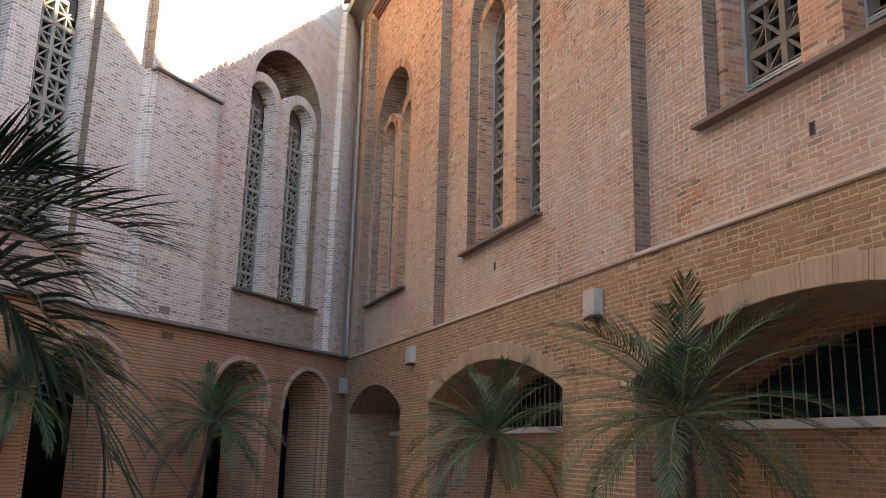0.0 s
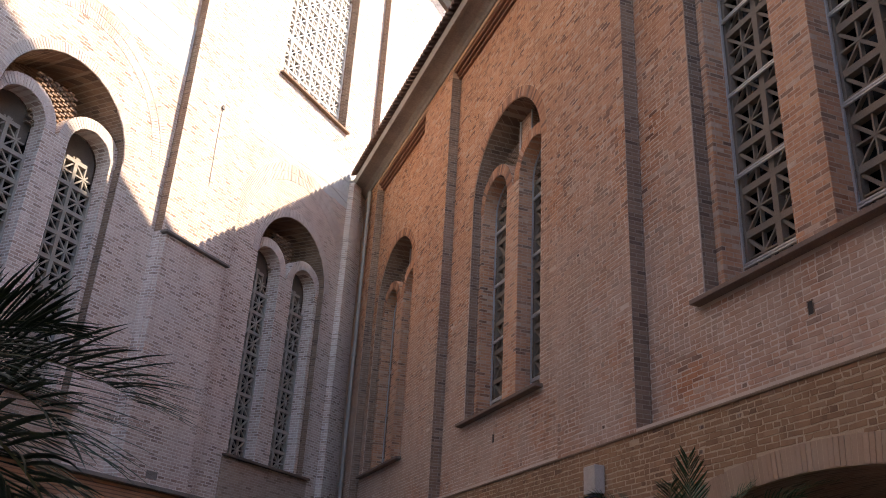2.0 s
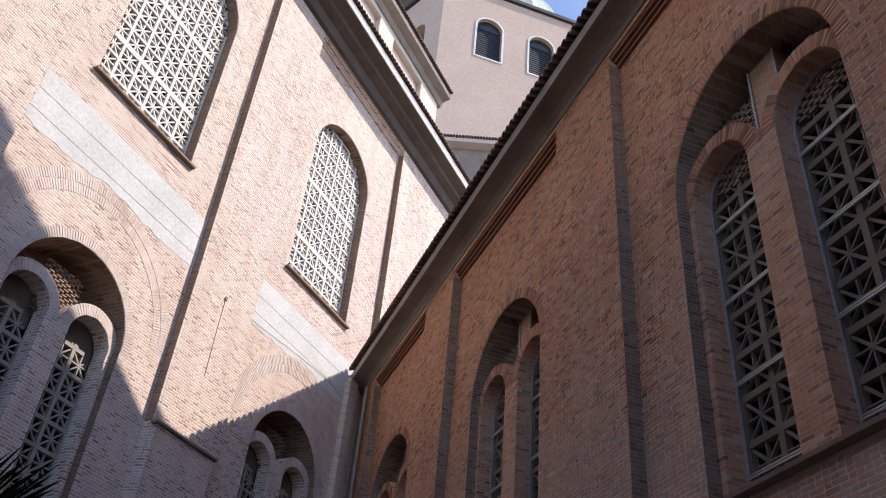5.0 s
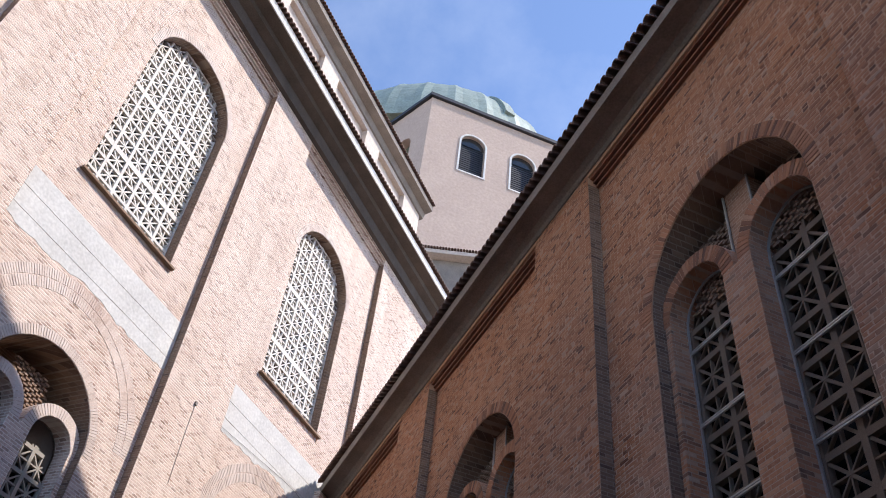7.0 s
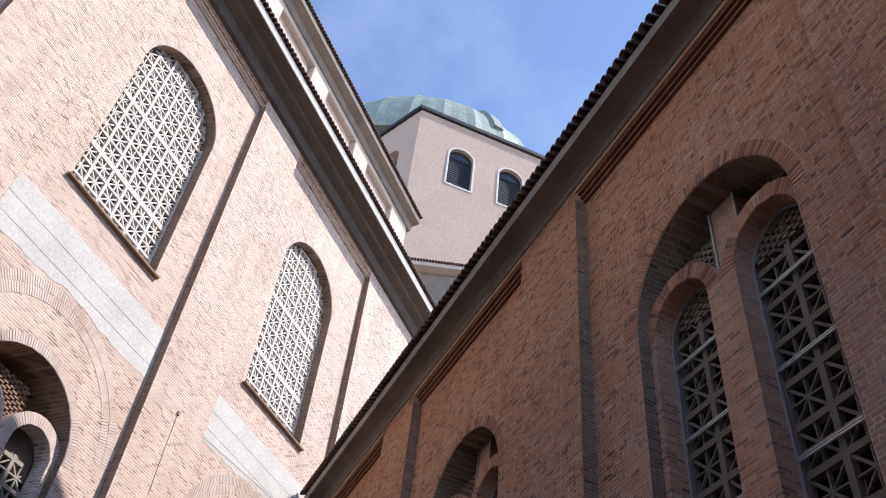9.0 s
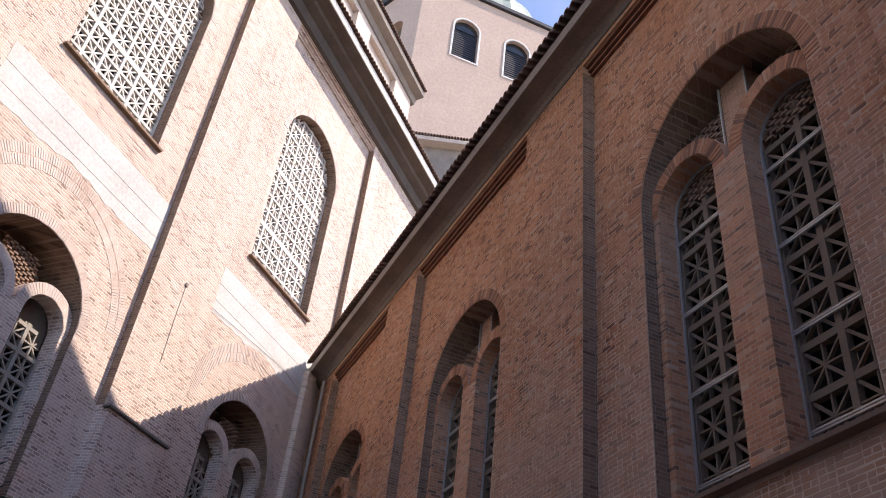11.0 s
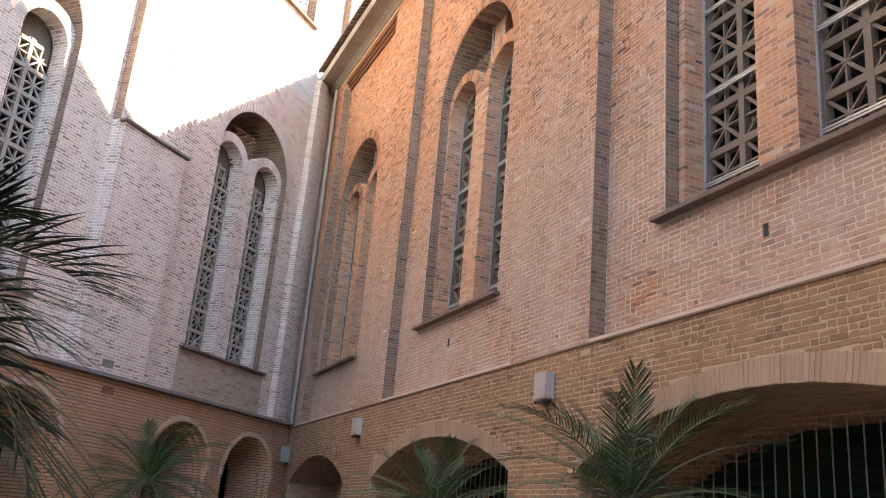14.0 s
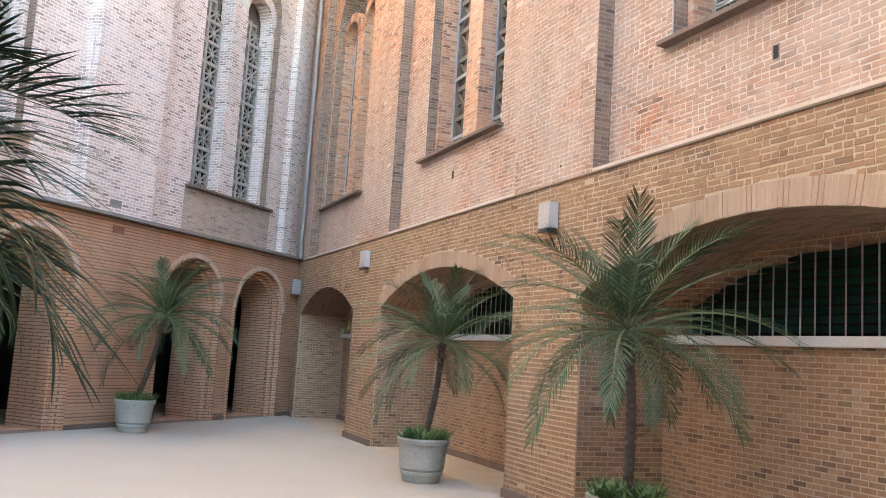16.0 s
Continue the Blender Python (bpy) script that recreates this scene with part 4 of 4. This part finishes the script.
# ---- palms ----
def frond_mesh(name, length, leaf, pairs, droop, seed, width=0.022, leaf_mat=None, hang=0.22):
    """A feather leaf along +x that rises and bends down, with narrow folded leaflets."""
    rng = random.Random(seed)
    vs, fs = [], []
    pts = []
    a, p = 0.0, Vector((0, 0, 0))
    n = pairs
    for i in range(n + 1):
        t = i / n
        ang = -droop * (t ** 1.4)
        pts.append((p.copy(), ang))
        p = p + Vector((math.cos(ang), 0.03 * math.sin(seed + 3 * t), math.sin(ang))) * (length / n)
    for i in range(n):
        r0, r1 = 0.016 * (1 - 0.85 * i / n), 0.016 * (1 - 0.85 * (i + 1) / n)
        o = len(vs)
        for (q, _), r in ((pts[i], r0), (pts[i + 1], r1)):
            for k in range(3):
                b = 2 * math.pi * k / 3
                vs.append((q.x, q.y + r * math.cos(b), q.z + r * math.sin(b)))
        for k in range(3):
            m = (k + 1) % 3
            fs.append([o + k, o + m, o + 3 + m, o + 3 + k])
    stem = len(fs)
    for i in range(max(2, n // 9), n + 1):
        t = i / n
        q, ang = pts[i]
        L = leaf * (0.55 + 0.9 * math.sin(math.pi * min(1, 0.12 + 0.8 * t)) * 0.6) * rng.uniform(0.85, 1.1) * (1.0 if t < 0.9 else 0.75)
        fwd = Vector((math.cos(ang), 0, math.sin(ang)))
        up = Vector((-math.sin(ang), 0, math.cos(ang)))
        for sd in (-1, 1):
            spread = radians(rng.uniform(50, 62) * (1 - 0.55 * t))
            lift = rng.uniform(0.1, 0.45)
            d = (fwd * math.cos(spread) + Vector((0, sd, 0)) * math.sin(spread) + up * lift).normalized()
            side = d.cross(up).normalized()
            o = len(vs)
            w = width * rng.uniform(0.8, 1.15)
            c = q.copy()
            dd = d.copy()
            for k in range(5):
                u = k / 4
                ww = w * (0.55 + 0.9 * u) * (1 - u) ** 0.6 + 0.001 if k else w * 0.5
                vs.append(tuple(c - side * ww))
                vs.append(tuple(c + up * 0.3 * ww))
                vs.append(tuple(c + side * ww))
                c = c + dd * (L / 4)
                dd = (dd + Vector((0, 0, -hang - 0.1 * rng.random()))).normalized()
            for k in range(4):
                b = o + 3 * k
                fs.append([b, b + 1, b + 4, b + 3])
                fs.append([b + 1, b + 2, b + 5, b + 4])
    me = mesh_of(name, vs, fs)
    me.materials.append(M_STEM)
    me.materials.append(leaf_mat or M_LEAF)
    me.polygons.foreach_set("material_index", [0] * stem + [1] * (len(fs) - stem))
    return me


def lathe(prof, seg=36):
    vs, fs = [], []
    for r, z in prof:
        for k in range(seg):
            a = 2 * math.pi * k / seg
            vs.append((r * math.cos(a), r * math.sin(a), z))
    for i in range(len(prof) - 1):
        for k in range(seg):
            m = (k + 1) % seg
            fs.append([i * seg + k, i * seg + m, (i + 1) * seg + m, (i + 1) * seg + k])
    fs.append(list(range(seg))[::-1])
    return vs, fs


FRONDS = [frond_mesh("frond", 1.6, 0.25, 44, 1.25, 11, 0.0066, hang=0.1), frond_mesh("frond", 1.55, 0.27, 43, 0.95, 12, 0.0066, hang=0.1), frond_mesh("frond", 1.4, 0.25, 40, 1.0, 13, 0.007, hang=0.14), frond_mesh("frond", 1.25, 0.25, 36, 0.6, 14, 0.0066, hang=0.06)]
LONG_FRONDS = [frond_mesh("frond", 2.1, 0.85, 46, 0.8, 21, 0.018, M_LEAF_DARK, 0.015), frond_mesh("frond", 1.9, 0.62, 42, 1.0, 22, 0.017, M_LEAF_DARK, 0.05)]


def planter(x, y, r, h):
    ob = thing("plant_pot", Matrix.Translation((x, y, 0)), "round grey-green pot with raised bands on the paving", "pot", "palm pots")
    k = r / 0.38
    prof = [(0.27 * k, 0.0), (0.285 * k, 0.03), (0.30 * k, 0.12), (0.325 * k, 0.125), (0.325 * k, 0.165), (0.315 * k, 0.17), (0.33 * k, 0.2), (0.34 * k, 0.205), (0.355 * k, h * 0.6), (0.37 * k, h - 0.09),
            (0.4 * k, h - 0.085), (0.405 * k, h - 0.02), (0.395 * k, h), (0.36 * k, h), (0.355 * k, h - 0.08), (0.02, h - 0.07)]
    vs, fs = lathe(prof)
    part("bowl", mesh_of("bowl", vs, fs), M_POT, ob)
    vs, fs = lathe([(0.35 * k, h - 0.09), (0.2 * k, h - 0.03), (0.01, h - 0.02)], 20)
    part("soil", mesh_of("soil", vs, fs), M_SOIL, ob)
    rng = random.Random(int(x * 100))
    vs, fs = [], []
    for i in range(420):
        a, d = rng.uniform(0, 6.283), k * 0.36 * math.sqrt(rng.random())
        b = rng.uniform(0, 6.283)
        p = Vector((d * math.cos(a), d * math.sin(a), h - 0.05))
        L, tilt = rng.uniform(0.14, 0.3), rng.uniform(0.2, 1.0)
        dirv = Vector((math.cos(b) * tilt, math.sin(b) * tilt, 1)).normalized()
        sd = Vector((-math.sin(b), math.cos(b), 0)) * 0.012
        o = len(vs)
        for u, w in ((0, 0.6), (0.5, 1), (1, 0.1)):
            c = p + dirv * L * u + Vector((math.cos(b), math.sin(b), -0.4)) * 0.09 * u * u
            vs += [tuple(c - sd * w), tuple(c + sd * w)]
        fs += [[o, o + 1, o + 3, o + 2], [o + 2, o + 3, o + 5, o + 4]]
    gl = part("ground_cover", mesh_of("ground_cover", vs, fs), M_GROUND_LEAF)
    gl.matrix_world = Matrix.Translation((x, y, 0))
    tagged(gl, "low bright green leafy plants filling the pot", "plant", "pot plants", "stuff")
    return ob


def palm(x, y, z0, height, lean, scale, count, seed, leaf_mat=None, label="feathery green palm growing in a pot"):
    rng = random.Random(seed)
    ob = thing("palm_tree", Matrix.Translation((x, y, z0)), label, "palm", "palms of the courtyard")
    vs, fs = [], []
    n, seg = 46, 12
    for i in range(n + 1):
        t = i / n
        r = (0.045 - 0.008 * t + 0.035 * max(0, t - 0.75) * 4 * (1 if t < 0.97 else 0.4) + (0.009 if i % 2 else 0.0)) * scale
        cx, cy = lean[0] * t + 0.05 * math.sin(3 * t), lean[1] * t
        for k in range(seg):
            a = 2 * math.pi * k / seg
            q = r * (1 + 0.12 * math.sin(k * 5.1 + i * 2.3))
            vs.append((cx + q * math.cos(a), cy + q * math.sin(a), height * t))
    for i in range(n):
        for k in range(seg):
            m = (k + 1) % seg
            fs.append([i * seg + k, i * seg + m, (i + 1) * seg + m, (i + 1) * seg + k])
    part("trunk", mesh_of("trunk", vs, fs), M_TRUNK, ob)
    top = Vector((lean[0] + 0.05 * math.sin(3), lean[1], height - 0.04))
    # old leaf bases round the heart
    vs, fs = [], []
    for i in range(34):
        a, up = i * 2.39996, rng.uniform(0.2, 1.3)
        d = Vector((math.cos(a), math.sin(a), up)).normalized()
        sd = Vector((-math.sin(a), math.cos(a), 0)) * 0.02 * scale
        p = top + Vector((0.05 * math.cos(a), 0.05 * math.sin(a), rng.uniform(-0.34, -0.02))) * scale
        L, o = rng.uniform(0.1, 0.24) * scale, len(vs)
        for u, w in ((0, 1.0), (0.6, 0.6), (1.0, 0.15)):
            q = p + d * L * u
            vs += [tuple(q - sd * w), tuple(q + d.cross(sd).normalized() * 0.012 * w), tuple(q + sd * w)]
        for k in (0, 3):
            fs += [[o + k, o + k + 1, o + k + 4, o + k + 3], [o + k + 1, o + k + 2, o + k + 5, o + k + 4], [o + k + 2, o + k, o + k + 3, o + k + 5]]
    part("leaf_bases", mesh_of("leaf_bases", vs, fs), M_HUSK, ob, "dry brown leaf bases")
    for i in range(count):
        t = i / count
        az = i * 2.39996 + rng.uniform(-0.2, 0.2)
        el = radians(76 - 96 * t ** 0.9 + rng.uniform(-9, 9))
        me = FRONDS[3 if t < 0.12 else rng.choice((0, 1, 1)) if t < 0.55 else rng.choice((0, 2))]
        f = part("frond", me, None, ob)
        s = scale * rng.uniform(0.88, 1.1)
        f.matrix_basis = Matrix.Translation(top) @ Matrix.Rotation(az, 4, "Z") @ Matrix.Rotation(-el, 4, "Y") @ Matrix.Rotation(rng.uniform(-0.3, 0.3), 4, "X") @ Matrix.Scale(s, 4)
    return ob


planter(0.54, 13.55, 0.385, 0.66)
palm(0.54, 13.55, 0.58, 1.6, (0.2, 0.0), 1.05, 36, 3)
planter(-5.2, 18.2, 0.385, 0.66)
palm(-5.2, 18.2, 0.58, 1.85, (0.4, 0.1), 1.15, 40, 4)
planter(2.4, 8.7, 0.385, 0.66)
palm(2.4, 8.7, 0.58, 1.76, (-0.06, 0.0), 1.12, 38, 5)
planter(-7.9, 15.2, 0.385, 0.66)
palm(-7.9, 15.2, 0.58, 2.2, (0.4, 0.0), 1.15, 40, 8)


def tall_palm(x, y, height):
    """The palm that stands nearest, taller and with longer, broader leaves that hang."""
    ob = palm(x, y, 0.58, height, (0.0, 0.0), 1.25, 0, 6, label="tall palm with long drooping dark leaves in a pot")
    rng = random.Random(9)
    top = Vector((0.01, 0, height - 0.04))
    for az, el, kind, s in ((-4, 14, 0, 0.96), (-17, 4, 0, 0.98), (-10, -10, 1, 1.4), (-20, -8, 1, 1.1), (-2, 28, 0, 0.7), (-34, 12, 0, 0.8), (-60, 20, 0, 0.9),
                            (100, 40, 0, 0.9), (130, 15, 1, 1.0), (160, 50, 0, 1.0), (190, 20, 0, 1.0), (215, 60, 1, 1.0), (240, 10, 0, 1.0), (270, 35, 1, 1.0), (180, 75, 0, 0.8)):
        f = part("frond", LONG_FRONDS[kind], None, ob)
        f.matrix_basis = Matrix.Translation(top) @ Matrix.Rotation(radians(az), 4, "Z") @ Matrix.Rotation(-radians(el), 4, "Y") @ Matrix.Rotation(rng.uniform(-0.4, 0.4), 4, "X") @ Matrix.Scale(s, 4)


planter(-3.75, 5.1, 0.385, 0.66)
tall_palm(-3.75, 5.1, 2.68)


# ---- tower behind, with its green dome ----
def tower():
    ob = thing("dome_tower", Matrix.Translation((0, 0, 0)), "distant cream octagonal tower with green copper dome", "tower")
    a, b, c = Vector((-3.7, 46.0, 0)), Vector((8.2, 50.0, 0)), Vector((-9.5, 52.0, 0))
    top = 66.6
    d1 = (b - a).normalized()
    n1 = Vector((d1.y, -d1.x, 0))
    m1 = Matrix(((d1.x, -n1.x, 0, a.x), (d1.y, -n1.y, 0, a.y), (0, 0, 1, 0), (0, 0, 0, 1)))
    W = 15.0
    wins = [(4.35, 1.15), (9.2, 1.15)]
    bm = bmesh.new()
    slab(bm, [rect(0, W, 0, top)] + [arch(x, w, 58.1, 62.0) for x, w in wins], 0, 0.8)
    f = part("front_face", bm, M_RENDER, ob)
    f.matrix_basis = m1
    for x, w in wins:
        win = part("louvred_window", mesh_of("louvred_window", [(x, 0.3, 58.1)], []), None, ob)
        win.matrix_basis = m1
        for k in range(14):
            bm = bmesh.new()
            box(bm, x - w, x + w, 0.35, 0.5, 58.2 + 0.27 * k, 58.35 + 0.27 * k)
            part("slat", bm, M_SLAT, win)
        bm = bmesh.new()
        slab(bm, [arch(x, w + 0.16, 57.94, 62.0), arch(x, w, 58.1, 62.0)], -0.08, 0.1)
        part("surround", bm, M_BAND, win, "pale window surround")
        bm = bmesh.new()
        slab(bm, [arch(x, w, 61.95, 62.0)], 0.3, 0.34)
        part("fanlight", bm, M_PANE, win)
        bm = bmesh.new()
        slab(bm, [arch(x, w + 0.1, 58.0, 62.0)], 0.6, 0.7)
        part("shade_backing", bm, M_DARK, win)
    d2 = (c - a).normalized()
    m2 = Matrix(((d2.x, d2.y, 0, a.x), (d2.y, -d2.x, 0, a.y), (0, 0, 1, 0), (0, 0, 0, 1)))
    bm = bmesh.new()
    slab(bm, [rect(0, 12, 0, top), arch(3.0, 1.0, 58.1, 61.6)], 0, 0.8)
    g = part("side_face", bm, M_RENDER, ob)
    g.matrix_basis = m2
    bm = bmesh.new()
    box(bm, -7, 11, 55.0, 62, 0, top - 3)
    part("core", bm, M_DARK, ob)
    bm = bmesh.new()
    R, cx, cy = 16.0, -3.5, 66.0
    vs, fs = [], []
    seg, rows = 120, 24
    for i in range(rows + 1):
        e = math.pi / 2 * i / rows
        for k in range(seg):
            q = 2 * math.pi * k / seg
            r = R * math.cos(e) * (1.012 if k % 4 == 0 else 1.0)
            vs.append((cx + r * math.cos(q), cy + r * math.sin(q), 69.6 + 16.0 * math.sin(e)))
    for i in range(rows):
        for k in range(seg):
            m = (k + 1) % seg
            fs.append([i * seg + k, i * seg + m, (i + 1) * seg + m, (i + 1) * seg + k])
    bm.free()
    part("dome", mesh_of("dome", vs, fs), M_COPPER, ob, "green ribbed copper dome")
    # hood that stands out of the dome
    vs, fs = [], []
    q = radians(-62)
    d, sd = Vector((math.cos(q), math.sin(q), 0)), Vector((-math.sin(q), math.cos(q), 0))
    for i in range(13):
        e = radians(15 + 45 * i / 12)
        c = Vector((cx, cy, 69.6)) + d * (R + 0.35) * math.cos(e) + Vector((0, 0, (R + 0.35) * math.sin(e)))
        for w, o in ((-0.55, -1.0), (-0.55, 0.0), (0.55, 0.0), (0.55, -1.0)):
            vs.append(tuple(c + sd * w + (d * math.cos(e) + Vector((0, 0, math.sin(e)))) * o))
    for i in range(12):
        for k in range(4):
            m = (k + 1) % 4
            fs.append([4 * i + k, 4 * i + m, 4 * i + 4 + m, 4 * i + 4 + k])
    fs += [[0, 1, 2, 3], [48, 49, 50, 51]]
    part("dome_rib", mesh_of("dome_rib", vs, fs), M_COPPER, ob)
    bm = bmesh.new()
    slab(bm, [rect(-0.25, W + 0.2, top - 0.05, top + 0.35)], -0.3, 0.9)
    part("parapet", bm, M_SLAT, ob, "thin dark roof edge").matrix_basis = m1
    bm = bmesh.new()
    slab(bm, [rect(0, 12, top - 0.05, top + 0.35)], -0.3, 0.9)
    part("parapet", bm, M_SLAT, ob).matrix_basis = m2


def far_roof():
    ob = thing("far_building", Matrix.Translation((1.5, 42.0, 0)), "grey wall with a tiled eave behind the church roof", "building")
    bm = bmesh.new()
    box(bm, -3.3, 9, 0, 4, 0, 42.4)
    part("wall", bm, M_CONCRETE, ob)
    bm = bmesh.new()
    box(bm, -3.9, 9, -0.7, 4, 42.42, 42.75, 0.03)
    part("roof_edge", bm, M_ATTIC, ob)
    row = tile_row(ob, 12.9, -0.7, -1, 42.78)
    row.location.x = -3.9


tower()
far_roof()

# ---- bricks of the sunless wall, laid course by course ----
def wall_bricks():
    rng = random.Random(5)
    niches = [lambda z, c=c, h=h: arch_gap(z, c, h + 0.004, -1, N_SPRING, N_RISE + 0.004) for c, h in NICHES]
    rings = []
    for c, h in NICHES[1:]:
        r = (h * h + N_RISE * N_RISE) / (2 * N_RISE)
        zc, a = N_SPRING + N_RISE - r, math.asin(h / r)

        def ring(z, c=c, r=r + 0.278, zc=zc, a=a):
            if not zc + (r - 0.278) * math.cos(a) < z < zc + r:
                return None
            w = min(math.sqrt(r * r - (z - zc) ** 2), (z - zc) * math.tan(a))
            return c - w, c + w
        rings.append(ring)
    low, y, out = lay_bricks(0.0, 31.0, 0.135, BAND_Z - 0.02, 0.0, niches + rings, -1, 0.066, 0.215, 0.014, 0.0035, rng, 0.0015)
    near = [p for p in low if 13.25 < p[0] and p[1] < 15.1 and 0.2 < p[2] < 4.2][:300]
    chosen = set(near)
    part("lower_bricks", bricks_mesh("lower_bricks", [([p for p in low if p not in chosen], y, out)]), M_BRICK_LOW, wall_r)["kind"] = "stuff"
    vs, fs = [], []
    for c, h in NICHES[1:]:
        r = (h * h + N_RISE * N_RISE) / (2 * N_RISE)
        a = math.asin(h / r)
        v, f = voussoirs(c, N_SPRING + N_RISE - r, r + 0.004, r + 0.27, -a, a, int(2 * a * r / 0.066), 0.0, -1, 0.004, 0.007)
        fs += [[len(vs) + i for i in q] for q in f]
        vs += v
    part("niche_arch_ring", mesh_of("niche_arch_ring", vs, fs), M_RING, wall_r)["kind"] = "stuff"
    layers = []
    edges = [-0.6] + [e for p in PANELS for e in p] + [31.0]
    for a, b in zip(edges[::2], edges[1::2]):
        layers.append(lay_bricks(a, b, BAND_Z + 0.03, 15.1, y_r(-0.06), [], -1, 0.066, 0.215, 0.014, 0.003, rng, 0.0015))
    for (a, b), c in zip(PANELS, BAYS):
        gap = [lambda z, c=c: arch_gap(z, c, ARCH_R + 0.01, SILL_Z - 0.09, ARCH_SPRING), lambda z, c=c: (c - 1.8, c + 1.8) if SILL_Z - 0.09 < z < SILL_Z else None, lambda z, c=c: arch_gap(z, c, ARCH_R + 0.25, ARCH_SPRING, ARCH_SPRING)]
        layers.append(lay_bricks(a, b, BAND_Z + 0.03, 14.8, y_r(-0.304), gap, -1, 0.066, 0.215, 0.014, 0.003, rng, 0.0015))
    part("upper_bricks", bricks_mesh("upper_bricks", layers), M_BRICK, wall_r)["kind"] = "stuff"
    # flush dark pieces painted as the shade where a header has fallen out
    holes = {}
    for s, t, a, c, q, o in PITS:
        holes.setdefault((q, o), []).append((s + 0.008, t - 0.008, a + 0.004, c - 0.004, 0.003))
    part("painted_pits", bricks_mesh("painted_pits", [(v, q, o) for (q, o), v in holes.items()]), M_SOFFIT, wall_r)["kind"] = "stuff"
    # long flat bricks of the arcade
    gaps = [lambda z, c=c: arch_gap(z, c, A_HALF + 0.3, -1, A_SPRING) for c in A_BAYS]
    lay = lay_bricks(0.0, 24.0, 0.11, COPING_Z - 0.1, 0.0, gaps, 1, 0.07, 60.0, 0.016, 0.02, rng, 0.001, 0.002, 0.0)
    part("arcade_bricks", bricks_mesh("arcade_bricks", [lay]), M_STRIP, arcade)["kind"] = "stuff"
    # the bricks of the pier that stands nearest, one by one
    shared = {}
    for s, t, a, b, q in near:
        key = (round(t - s, 2), round(b - a, 3))
        if key not in shared:
            w, h = key[0], key[1]
            shared[key] = bricks_mesh("brick", [([(-w / 2, w / 2, -h / 2, h / 2, 0.0035)], 0.0, -1)])
            shared[key].materials.append(M_BRICK_ONE)
        ob = part("brick", shared[key], None, wall_r)
        ob.location = (0.5 * (s + t), 0.0035 - q, 0.5 * (a + b))


wall_bricks()
